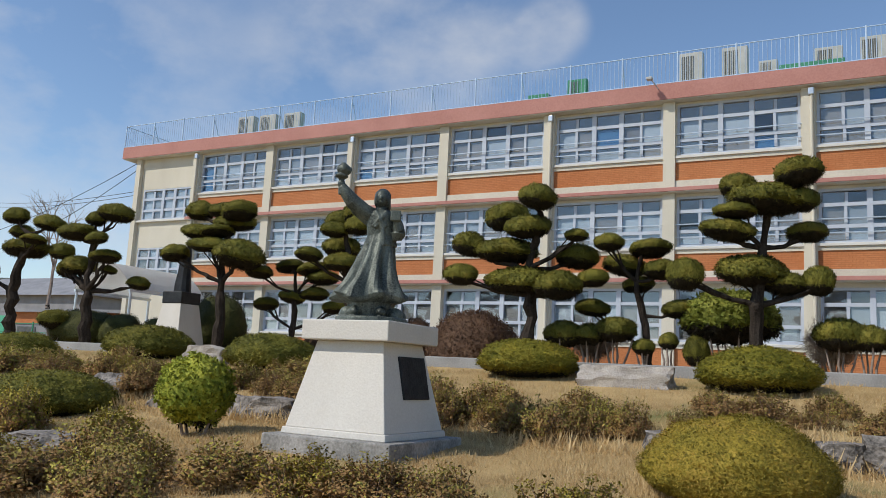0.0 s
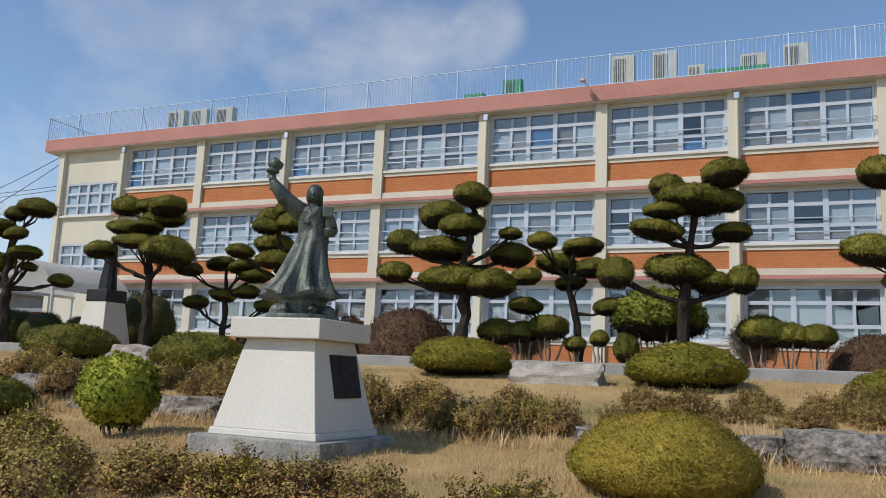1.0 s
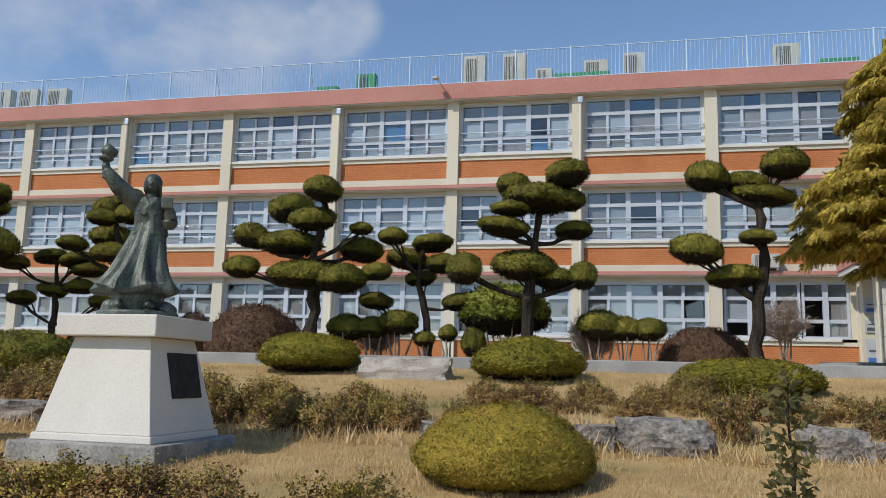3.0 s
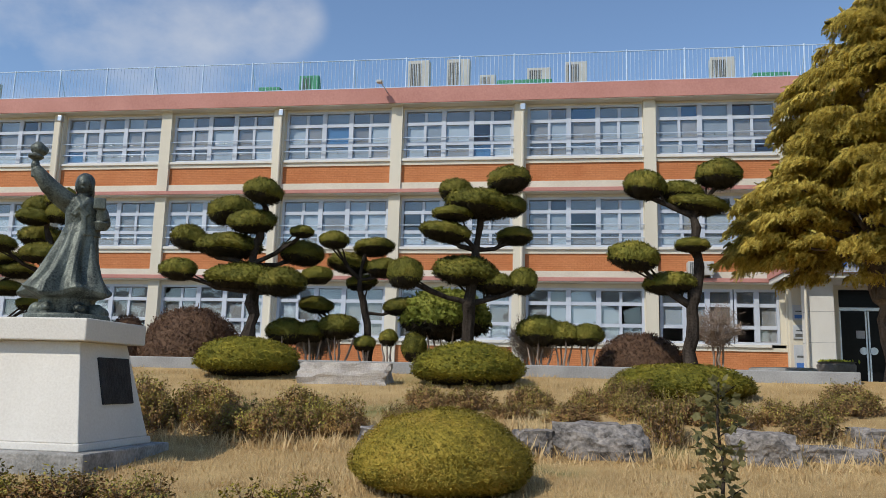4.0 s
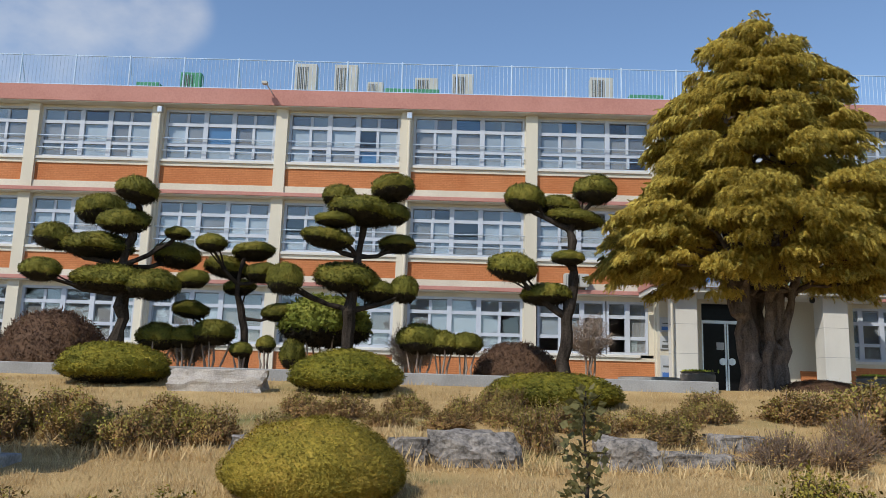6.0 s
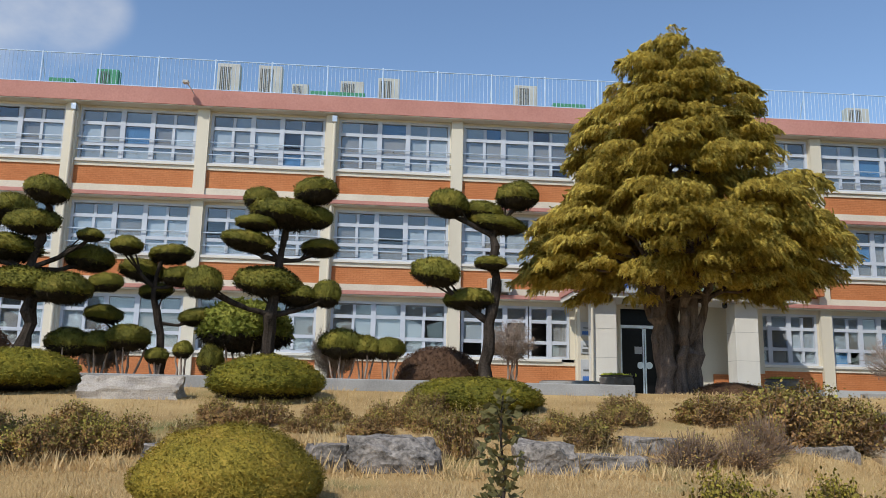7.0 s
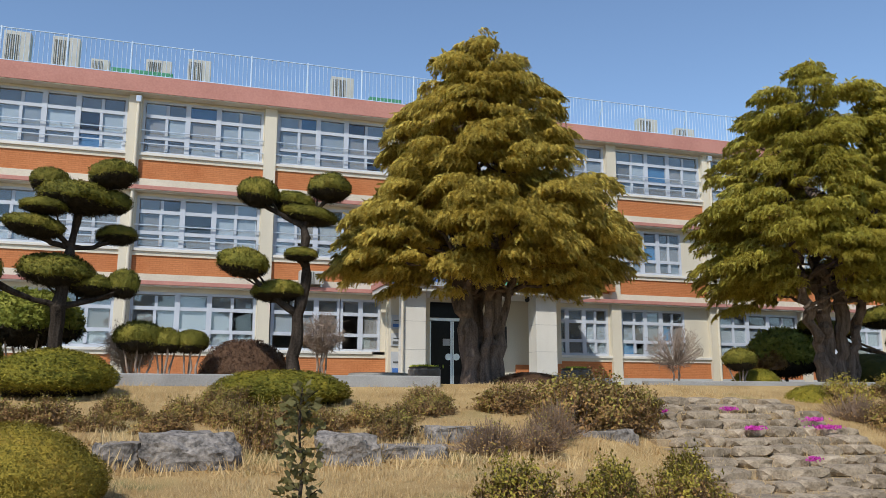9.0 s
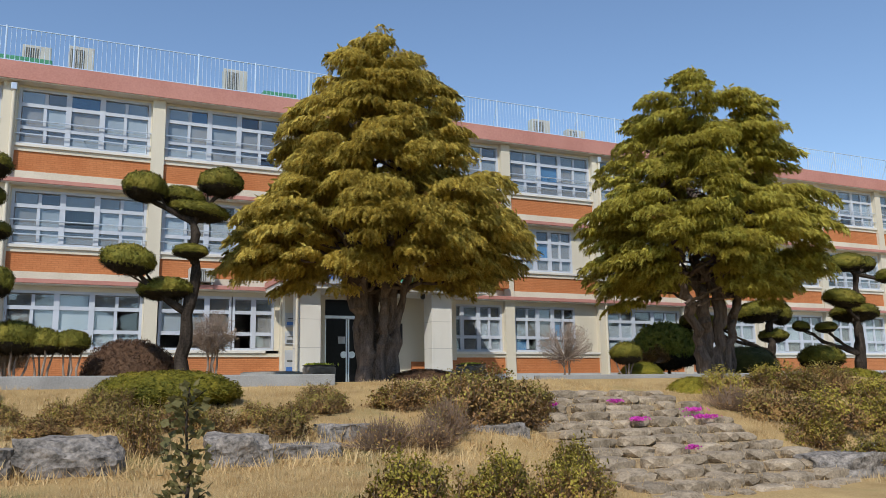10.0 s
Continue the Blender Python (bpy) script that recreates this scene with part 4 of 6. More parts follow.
topiary(25.24, 19, 1.75, [(0.05, 0.7), (0.18, 1.88), (0.34, 3.51)],
        [(0.11, 3.92, 0.63, 0.34), (1.64, 4.0, 0.41, 0.3), (1.28, 3.39, 0.6, 0.28), (-1.29, 2.52, 0.62, 0.33), (0.56, 2.18, 0.81, 0.32), (-2.1, 1.66, 0.28, 0.19), (-1.25, 1.62, 0.38, 0.19)], GREEN, 0.2)
topiary(26.47, 24, 1.75, [(0.1, 1.0), (0.2, 2.33), (-0.45, 3.39)],
        [(-0.32, 2.66, 0.94, 0.46), (1.16, 2.63, 0.47, 0.47), (-1.9, 2.2, 0.56, 0.34), (-1.14, 3.58, 0.66, 0.34), (-3.2, 2.3, 0.6, 0.36), (0.5, 1.7, 0.6, 0.3)], "dark juniper clipped into cloud pads behind a cypress", 0.2)


def cushion(x, y, z0, z1, r, mesh, h, label, group="clipped domes on the slope", rm=1.0, name="clipped_shrub"):
    """A clipped dome resting on the ground; h, rm: the height and radius of its mesh."""
    g = min(land(x, y) - 0.02, z0)
    s = thing(name, (x, y, g), label, "shrub", group)
    f = part("foliage", mesh, None, s, turn=brng.uniform(0, 360))
    lift = 0.28 if mesh is BIGDOME else 0.34 if h < 0.75 else 0.0
    f.location.z = lift * (z1 - g)
    f.scale = (r / rm, r / rm, (1 - lift) * (z1 - g) / h * 0.94)
    part("stem", limb([(0, 0, -0.05), (0.03, 0, (z1 - g) * 0.5)], 0.06, 0.03), M_BARK, s)
    return s


YEW = "low olive-green yew clipped into a wide dome"
cushion(-1.02, 7.6, 0.46, 1.27, 0.92, BIGDOME, 0.72, "wide yellow-green yew dome with a brown patch on the lawn", rm=0.95)
for i, (x, y, z0, z1, r) in enumerate(((-6.11, 15.2, 1.5, 2.3, 1.02), (-1.64, 14.8, 1.42, 2.25, 1.08), (2.07, 14.0, 1.25, 1.93, 1.16), (-16.66, 15, 1.55, 2.38, 1.2), (-11.74, 14, 1.36, 2.2, 1.06), (-12.38, 9, 0.42, 1.24, 1.08), (-19.01, 13, 1.12, 2.03, 0.95), (22.1, 17, 1.2, 1.95, 1.15), (-26.5, 14.2, 1.3, 2.1, 1.2), (13.3, 14.0, 1.0, 1.72, 0.6), (15.1, 18.0, 1.6, 2.18, 0.6))):
    cushion(x, y, z0, z1, r, GREENDOMES[i % 2] if x < -10 else DOMES[i % 3], 0.7, YEW)
RUST = "dense bronze-brown azalea clipped into a dome"
for x, y, z0, z1, r in ((-9.15, 19, 1.72, 3.25, 1.32), (1.79, 18.5, 1.72, 2.74, 1.02), (8.3, 17.6, 1.65, 2.02, 0.83), (-11.5, 20, 1.72, 3.1, 0.6), (-15.2, 20.5, 1.72, 2.75, 0.6)):
    cushion(x, y, z0, z1, r, BROWNS[int(abs(x)) % 2], 0.8, RUST, "bronze domes before the school")
for x, y, z1, r in ((-19.0, 20, 3.8, 1.0), (24.1, 23, 3.0, 1.3), (-23.6, 18.6, 3.1, 1.25), (-22.2, 18.8, 3.0, 0.8), (-19.9, 18.4, 2.85, 0.75)):
    cushion(x, y, 1.72, z1, r, DARKDOME, 0.7, "dark green shrub clipped into a tall dome", "dark domes before the school")


def stemmed(x, y, z, mesh, base, top, r, label, scale0, stems=5, name="clipped_shrub"):
    """A clipped head on several bare crooked stems."""
    s = thing(name, (x, y, z), label, "shrub", "stemmed shrubs on the terrace")
    head = part("foliage", mesh, None, s, at=(0, 0, (base + top) / 2 - z), turn=brng.uniform(0, 360), scale=(r / scale0[0], r / scale0[0], (top - base) / 2 / scale0[1]))
    for i in range(stems):
        a = 2 * math.pi * i / stems + brng.uniform(-0.4, 0.4)
        q = r * brng.uniform(0.35, 0.75)
        part("stem", limb([(0.1 * math.cos(a), 0.1 * math.sin(a), -0.03), (q * 0.6 * math.cos(a), q * 0.6 * math.sin(a), (base - z) * 0.5), (q * math.cos(a), q * math.sin(a), (base + (top - base) * 0.3) - z)], 0.03, 0.016), M_TWIG, s)
    return s


stemmed(-2.70, 18.7, 1.72, BROAD, 2.3, 3.57, 1.06, "yellow-green broad-leaved shrub clipped to a ball on stems", (1.0, 0.65), 7)
for i, (x, b, t, r) in enumerate(((-6.18, 2.24, 2.8, 0.48), (-5.6, 2.3, 2.75, 0.4), (-4.97, 2.38, 2.9, 0.53), (-4.34, 2.12, 2.44, 0.25), (-3.80, 2.25, 2.59, 0.22), (-0.42, 2.32, 2.93, 0.5), (0.08, 2.32, 2.8, 0.38), (0.6, 2.32, 2.78, 0.36), (23.4, 1.95, 2.7, 0.75), (-3.2, 1.9, 2.5, 0.3), (14.3, 2.1, 2.65, 0.45))):
    stemmed(x, 17.6 if x < 20 else 19, 1.72, PADS[i % 5], b, t, r, "small juniper clipped to a cushion on bare crooked stems", (0.5, 0.22), 4)
stemmed(-23.9, 17.6, 1.72, PADS[2], 2.3, 2.9, 0.6, "low juniper cushion on bare crooked stems", (0.5, 0.22), 4)
stemmed(-8.31, 8.2, land(-8.31, 8.2), FRESH, 0.55, 1.54, 0.52, "bright green privet clipped to a ball on a short stem", (0.5, 0.46), 4)


# ---- loose azaleas ----
def azalea_mesh(seed, n_leaf, n_twig, half, leaf, green, shoots=1.15):
    rng = np.random.default_rng(seed)
    H = np.array(half)
    bm = bmesh.new()
    prng = random.Random(seed)
    lobes = [(np.array((prng.uniform(-0.55, 0.55), prng.uniform(-0.5, 0.5), 0)), prng.uniform(0.62, 0.95)) for _ in range(5)]
    tips = []
    for i in range(n_twig):
        c, k = lobes[i % 5]
        d = on_ball(1, rng, 0.12)[0]
        tip = (c * 0.75 + d * k * np.array((0.62, 0.62, 1.0)) * prng.uniform(0.72, 1.08)) * H
        a = c * 0.45 * H
        m = a * 0.45 + tip * 0.55 + rng.normal(0, 0.035, 3)
        m[2] *= 0.8
        tube(bm, [tuple(a), tuple(m), tuple(tip)], [0.009, 0.006, 0.003], 3, caps=False)
        tips.append((m, tip))
    V = np.array([v.co[:] for v in bm.verts])
    bm.verts.index_update()
    F = [[v.index for v in f.verts] for f in bm.faces]
    bm.free()
    M, T = np.array([t[0] for t in tips]), np.array([t[1] for t in tips])
    pick = rng.integers(0, len(tips), n_leaf)
    u = rng.beta(2.6, 1.0, n_leaf)[:, None]
    P = M[pick] * (1 - u) + T[pick] * u + rng.normal(0, 0.03, (n_leaf, 3))
    P[:, 2] = np.abs(P[:, 2])
    N = P / H
    N[:, 2] += 0.3
    N /= np.linalg.norm(N, axis=1)[:, None]
    A = frames(N, rng, 0.55)
    s = leaf * rng.uniform(0.55, 1.25, n_leaf)
    fresh = (u[:, 0] + 0.45 * P[:, 2] / H[2] + rng.normal(0, 0.12, n_leaf)) > shoots
    chunks = []
    for k, sel in enumerate((~fresh, fresh)):
        v, f = scatter(SPRIG, [(0, 1, 2, 3)], (P[sel], (A * s[:, None, None])[sel]))
        chunks.append((v, f, k, massed(N[sel], rng, 4, 0.55)))
    return joined("foliage", chunks, (L_AZBROWN, green)), joined("branches", [(V, F, 0)], (M_BROWNTWIG,))


AZ = [azalea_mesh(s, 8500, 210, (0.8, 0.65, 0.62), 0.036, L_AZALEA, 0.98 if s < 43 else 1.12) for s in (41, 42, 43, 44)]
L_GREENAZ = leafage("green_azalea_leaf", [(0.05, (0.139, 0.083, 0.035)), (0.3, (0.191, 0.147, 0.04)), (0.6, (0.351, 0.292, 0.049)), (1.0, (0.552, 0.458, 0.088))], through_light=0.15)
AZG = [azalea_mesh(s, 7000, 170, (0.8, 0.65, 0.62), 0.038, L_GREENAZ, 0.95) for s in (51, 52)]
AZN = [azalea_mesh(s, 1500, 520, (0.8, 0.65, 0.62), 0.03, L_AZALEA) for s in (61,)]
azrng = random.Random(23)


def azalea(x, y, w, h, mesh, label="loose azalea with brown twigs and sparse olive leaves"):
    a = thing("azalea", (x, y, land(x, y) - 0.03), label, "shrub", "loose azaleas on the slope")
    w, h = w * 1.14, h * 1.06
    size, spin = (w / 0.8, w / 0.8 * azrng.uniform(0.8, 1.0), h / 0.6), azrng.uniform(0, 360)
    part("foliage", mesh[0], None, a, turn=spin, scale=size)
    part("branchwork", mesh[1], None, a, "brown twiggy branches", turn=spin, scale=size)
    return a


# hedge over the boulder row
x = -15.0
while x < -6.3:
    azalea(x, 10.75 + azrng.uniform(-0.3, 0.35), azrng.uniform(0.7, 0.95), azrng.uniform(0.5, 0.68), AZ[azrng.randrange(4)])
    if azrng.random() < 0.5:
        azalea(x + 0.4, 11.9 + azrng.uniform(-0.5, 0.6), azrng.uniform(0.55, 0.8), azrng.uniform(0.3, 0.45), AZ[azrng.randrange(4)])
    x += azrng.uniform(0.7, 1.0)
# dense clump behind the monument
for x, y, w, h in ((-5.7, 10.35, 0.75, 0.66), (-5.05, 10.15, 0.7, 0.6), (-4.45, 10.05, 0.72, 0.52), (-3.85, 10.1, 0.7, 0.54), (-3.2, 10.1, 0.68, 0.56), (-2.65, 10.2, 0.5, 0.5), (-4.9, 11.0, 0.8, 0.5), (-3.6, 10.9, 0.8, 0.45)):
    azalea(x, y, w, h, AZ[azrng.randrange(4)], "dense azalea with bronze leaves and olive shoots")
# thinner bushes over the boulders, with straw between
for x, y, w, h in ((-1.9, 11.9, 0.6, 0.42), (-1.2, 11.6, 0.65, 0.45), (-0.55, 11.0, 0.5, 0.32), (-0.4, 12.3, 0.6, 0.4), (0.3, 11.0, 0.6, 0.34), (0.45, 12.0, 0.5, 0.4), (1.0, 11.4, 0.6, 0.42), (1.35, 10.15, 0.45, 0.68), (1.7, 11.0, 0.62, 0.5), (2.3, 10.8, 0.5, 0.42), (2.9, 11.3, 0.55, 0.4), (3.25, 10.45, 0.55, 0.42), (3.6, 11.6, 0.6, 0.36), (1.1, 13.0, 0.6, 0.5), (4.2, 12.4, 0.6, 0.4), (-2.0, 10.3, 0.45, 0.42), (-1.3, 10.35, 0.5, 0.36)):
    azalea(x, y, w, h, AZ[azrng.randrange(4)])
for x, y, w, h in ((-9.6, 12.6, 1.0, 0.55), (-14.5, 12.4, 1.1, 0.7), (-17.0, 11.5, 1.1, 0.7), (-19.0, 10.5, 1.0, 0.7), (-21, 11, 1.0, 0.8)):
    azalea(x, y, w, h, AZ[azrng.randrange(4)])
# foreground
for x, y, w, h in ((-7.0, 5.6, 0.85, 0.55), (-6.2, 5.3, 0.8, 0.5), (-5.3, 5.5, 0.85, 0.5), (-4.5, 5.6, 0.75, 0.46), (-3.7, 5.7, 0.75, 0.46), (-2.9, 5.6, 0.7, 0.46), (-2.1, 5.7, 0.65, 0.44), (-1.55, 5.5, 0.5, 0.36), (-0.5, 5.3, 0.5, 0.3), (-7.6, 6.1, 0.75, 0.6), (-1.2, 5.3, 0.55, 0.25), (-5.9, 4.7, 0.8, 0.5), (-7.0, 4.6, 0.9, 0.5), (-10.6, 7.3, 0.75, 0.7), (-11.6, 6.9, 0.8, 0.65), (-9.0, 4.7, 0.9, 0.45)):
    azalea(x, y, w, h, (AZ + AZG)[azrng.randrange(6)])
for x, y, w, h in ((-8.0, 4.6, 0.95, 0.5), (-8.6, 5.5, 0.7, 0.35), (0.3, 5.4, 0.4, 0.22), (1.0, 5.6, 0.5, 0.22), (3.15, 6.4, 0.6, 0.6), (3.7, 6.2, 0.6, 0.5), (4.25, 6.5, 0.6, 0.55), (4.8, 6.5, 0.55, 0.5), (5.25, 6.9, 0.55, 0.6), (2.5, 6.0, 0.4, 0.28)):
    azalea(x, y, w, h, AZG[azrng.randrange(2)], "loose azalea flushing yellow-green")
for x, y, w, h in ((6.1, 11.3, 1.05, 0.95), (7.0, 11.5, 1.0, 0.9), (7.7, 11.9, 0.7, 0.75), (13.0, 11.4, 0.9, 0.75), (13.8, 11.0, 0.95, 0.8), (12.5, 10.2, 0.8, 0.65), (15.4, 12.8, 1.0, 0.7), (17.2, 13.2, 1.0, 0.7), (12.2, 9.0, 0.7, 0.6), (13.4, 9.2, 0.8, 0.7), (6.8, 12.6, 1.1, 0.75), (7.6, 12.9, 0.95, 0.8), (5.6, 12.6, 0.9, 0.6), (4.4, 12.8, 0.7, 0.5), (13.4, 13.2, 0.85, 0.7), (16.0, 14.5, 1.0, 0.7), (18.0, 14.5, 1.1, 0.7), (13.3, 10.9, 0.9, 0.7), (14.6, 10.4, 1.0, 0.75), (16.2, 11.6, 1.1, 0.8), (19.5, 13.0, 1.2, 0.9)):
    azalea(x, y, w, h, (AZG + AZ)[azrng.randrange(6)], "azalea with olive and brown leaves by the stone steps")
for x, y, w, h in ((4.35, 10.0, 0.72, 0.5), (5.0, 10.05, 0.7, 0.46), (5.5, 10.5, 0.7, 0.6), (12.4, 12.0, 0.8, 0.6)):
    azalea(x, y, w, h, AZN[0], "nearly bare azalea of fine brown twigs")


# ---- boulders ----
def boulder(x, y, z0, z1, w, d, material, label, seed, group="boulders on the slope"):
    V, F = ball(4)
    V = V * bumps(V, 1.1, 0.45, seed) * bumps(V, 3.2, 0.14, seed + 5) * bumps(V, 9.0, 0.05, seed + 2)
    V = np.clip(V, -0.72, 0.72) / 0.72 * bumps(V, 2.2, 0.14, seed + 7) * bumps(V, 7.0, 0.05, seed + 8) * np.array((w, d, (z1 - z0) / 2 + 0.06))
    me = to_mesh("boulder", (V.tolist(), F), material)
    return solid("boulder", me, material, label, "rock", group=group, at=(x, y, (z0 + z1) / 2 - 0.06))


GREY = "grey weathered boulder set in the bank"
for i, (x, y, z0, z1, w) in enumerate(((0.58, 10.0, 0.55, 1.03, 0.56), (2.43, 10.0, 0.58, 1.0, 0.36), (-0.25, 10.05, 0.6, 0.93, 0.26), (-8.4, 10.0, 0.62, 0.97, 0.62), (-9.4, 10.1, 0.62, 0.85, 0.4), (-12.5, 10.4, 0.7, 1.17, 0.5), (-9.0, 6.5, 0.15, 0.5, 0.55), (-2.0, 10.15, 0.6, 0.9, 0.4), (3.3, 10.2, 0.6, 0.85, 0.45), (4.1, 10.6, 0.6, 1.05, 0.5), (-10.6, 10.2, 0.6, 0.9, 0.4), (6.6, 11.2, 0.5, 0.95, 0.5))):
    boulder(x, y, z0, z1, w, 0.36, M_ROCK, GREY, i * 3.3)
boulder(-3.93, 14.5, 1.35, 1.79, 0.86, 0.3, M_PALEROCK, "long pale granite block lying before the kerb", 71.0)
boulder(-14.2, 14.6, 1.4, 1.86, 0.64, 0.3, M_PALEROCK, "long pale granite block lying before the kerb", 75.0)
boulder(14.9, 12.0, 0.55, 1.2, 0.5, 0.4, M_TANROCK, "pointed tan boulder among azaleas", 81.0)
for i, (x, y, z0, z1, w) in enumerate(((13.9, 13.9, 0.7, 1.02, 0.85), (12.6, 15.0, 1.1, 1.42, 0.42), (15.4, 14.2, 0.8, 1.15, 0.6), (11.9, 9.0, -0.1, 0.4, 0.75), (13.3, 9.3, -0.1, 0.45, 0.6), (14.8, 9.6, 0.0, 0.5, 0.7), (12.2, 15.6, 1.2, 1.5, 0.3), (13.0, 12.6, 0.6, 0.95, 0.5), (17.0, 12.8, 0.6, 1.1, 0.7))):
    boulder(x, y, z0, z1, w, 0.4, M_PALEROCK if i < 3 else M_ROCK, "pale boulder edging the stone steps", 90 + i * 2.1, "boulders by the steps")

# ---- rough stone steps ----
steps = thing("stone_steps", (8.9, 10.6, 0.0), "wide rough fieldstone steps with dry grass in the joints", "steps")
STONES = []
for s in range(6):
    V, F = ball(2)
    V = V * bumps(V, 1.3, 0.35, s * 4.1) * bumps(V, 3.5, 0.12, s)
    V = np.clip(V, -0.78, 0.78) / 0.78
    STONES.append(to_mesh("stone", (V.tolist(), F), M_STEPSTONE))
srng = random.Random(3)
for row in range(13):
    y = 8.0 + row * 0.42
    z = -0.06 + row * 0.122
    x = 7.6 + srng.uniform(-0.2, 0.2)
    while x < 11.4:
        w = srng.uniform(0.22, 0.7)
        ob = part("stone", STONES[srng.randrange(6)], None, steps, at=(x + w / 2 - 8.9, y + srng.uniform(-0.11, 0.11) - 10.6, z + srng.uniform(-0.085, -0.045)), turn=srng.uniform(-10, 10) + 180 * srng.randrange(2), scale=(w / 2 * 1.04, srng.uniform(0.17, 0.26), srng.uniform(0.075, 0.105)))
        ob.rotation_euler.x = radians(srng.uniform(-6, 6))
        x += w + max(0.0, srng.uniform(-0.06, 0.2))
for row in range(13):
    tread = one_box(7.5, 11.4, 8.0 + row * 0.42, 8.425 + row * 0.42 if row < 12 else 13.6, -0.4, -0.06 + row * 0.122 - (row % 2) * 0.002, o=(8.9, 10.6, 0))
    part("tread", tread, M_EARTH, steps, "trodden earth tread")
for x, y, r in ((11.05, 11.5, 0.22), (10.95, 11.1, 0.24), (9.75, 12.1, 0.14), (9.45, 11.1, 0.16), (9.4, 9.75, 0.1), (8.3, 12.0, 0.08)):
    rng = np.random.default_rng(int(x * 100 + y))
    n = int(900 * r)
    P = rng.normal(0, 1, (n, 3)) * np.array((r * 0.5, r * 0.32, 0.0))
    P[:, 2] = rng.uniform(0.0, 0.05, n)
    v, f = scatter(LEAF, [(0, 1, 2, 3)], (P, frames(np.tile((0, 0, 1.0), (n, 1)), rng, 0.6) * 0.045))
    z = -0.06 + (y - 8.0) / 0.42 * 0.122 + 0.07
    solid("moss_phlox", (v.tolist(), f.tolist()), L_PINK, "mat of bright pink moss phlox on the steps", "flowers", "stuff", "pink flowers on the steps", (x, y, z))


# ---- golden cypresses ----
def frond(seed):
    """A drooping spray: a curved rib with narrow leaflets on both sides."""
    rng = np.random.default_rng(seed)
    V, F = [], []
    n = 5
    for i in range(n):
        t = (i + 1) / n
        base = np.array((0.8 * t, 0, 0.15 * t - 0.6 * t * t))
        for sgn in (-1, 1):
            ln = 0.42 * (1 - 0.6 * t) * rng.uniform(0.75, 1.25)
            tip = base + np.array((0.16, sgn * ln * 0.8, -0.3 * ln - 0.06))
            w = np.array((0.13, 0, 0.03))
            k = len(V)
            V += [base - w, base + w, tip]
            F.append((k, k + 1, k + 2) if sgn > 0 else (k + 1, k, k + 2))
    return np.array(V), F


def cypress(x, y, z, height, profile, seed, label, stems, lobes, leaf, size=1.0):
    """A many-stemmed cypress. profile: (share of height, radius) of the crown, built of separate drooping fans of spray."""
    rng = np.random.default_rng(seed)
    tree = thing("cypress_tree", (x, y, z), label, "tree", "golden cypresses before the school")
    hs, rs = [p[0] for p in profile], [p[1] for p in profile]
    tops = []
    for dx, dy, lean_x, lean_y, r, top in stems:
        pts = [(dx * 0.62, dy * 0.62, -0.1), (dx * 0.72, dy * 0.7, height * 0.1), (dx + lean_x * 0.4, dy + lean_y * 0.4, height * 0.3), (dx + lean_x, dy + lean_y, height * top)]
        part("trunk", limb(pts, r * 0.62, r * 0.16), M_REDBARK, tree, "fluted red-grey trunk")
        tops.append(pts)
    P, A, N = [], [], []

    def fan(c0, out, lr, thick):
        """A shelf of sprays that leans outwards and hangs at its rim."""
        n = int(310 * (lr / 0.6) ** 2 * thick)
        rad = np.sqrt(rng.uniform(0, 1, n))
        th = rng.uniform(0, 6.2832, n)
        u, w = rad * np.cos(th), rad * np.sin(th)
        side = np.array((-out[1], out[0], 0.0))
        up = np.array((0, 0, 1.0))
        dome = 0.3 * (1 - rad ** 2) - 0.42 * np.clip(u, -0.3, 1) ** 2
        c = c0 + lr * (u[:, None] * out * 1.05 + w[:, None] * side * 0.85 + (dome * 0.8 + rng.uniform(-0.16, 0.03, n))[:, None] * up)
        nor = 0.75 * u[:, None] * out + 0.8 * w[:, None] * side + (0.35 + 0.4 * (1 - rad))[:, None] * up + 0.3 * out
        nor /= np.linalg.norm(nor, axis=1)[:, None]
        head = out * 0.75 + 0.65 * (u[:, None] * out + w[:, None] * side) + rng.normal(0, 0.36, (n, 3))
        head[:, 2] -= 0.35 + 0.3 * rad
        head /= np.linalg.norm(head, axis=1)[:, None]
        yy = np.cross(nor + rng.normal(0, 0.3, (n, 3)), head)
        yy /= np.linalg.norm(yy, axis=1)[:, None]
        P.append(c)
        A.append(np.stack([head, yy, np.cross(head, yy)], -1) * (size * rng.uniform(0.09, 0.23, n))[:, None, None])
        N.append(nor)

    for i in range(lobes):
        share = (i + 0.5) / lobes
        hh = hs[0] + (1 - hs[0]) * (1 - (1 - share) ** 0.66)
        hh = float(np.clip(hh + rng.normal(0, 0.014), hs[0], 0.98))
        a = i * 2.399963 + rng.normal(0, 0.3)
        reach = np.interp(hh, hs, rs) * (1 + 0.15 * noise.noise((math.cos(a) * 1.6 + seed, math.sin(a) * 1.6, hh * 7))) * rng.uniform(0.8, 1.06)
        if i % 4 == 3:
            reach *= 0.62
        lr = (0.34 + 0.1 * reach) * rng.uniform(0.75, 1.35)
        out = np.array((math.cos(a), math.sin(a), 0.0))
        d = max(reach - lr * 0.95, 0.0)
        c0 = out * d + np.array((0, 0, hh * height - 0.1))
        fan(c0, out, lr, 1.0)
        for _ in range(2):
            off = rng.normal(0, 0.42, 3) * lr
            off[2] = rng.uniform(-0.75, -0.25) * lr
            fan(c0 + off - out * 0.12, out, lr * rng.uniform(0.45, 0.7), 0.9)
        if i % 3 == 0 and hh < 0.88:
            root = tops[i % len(tops)]
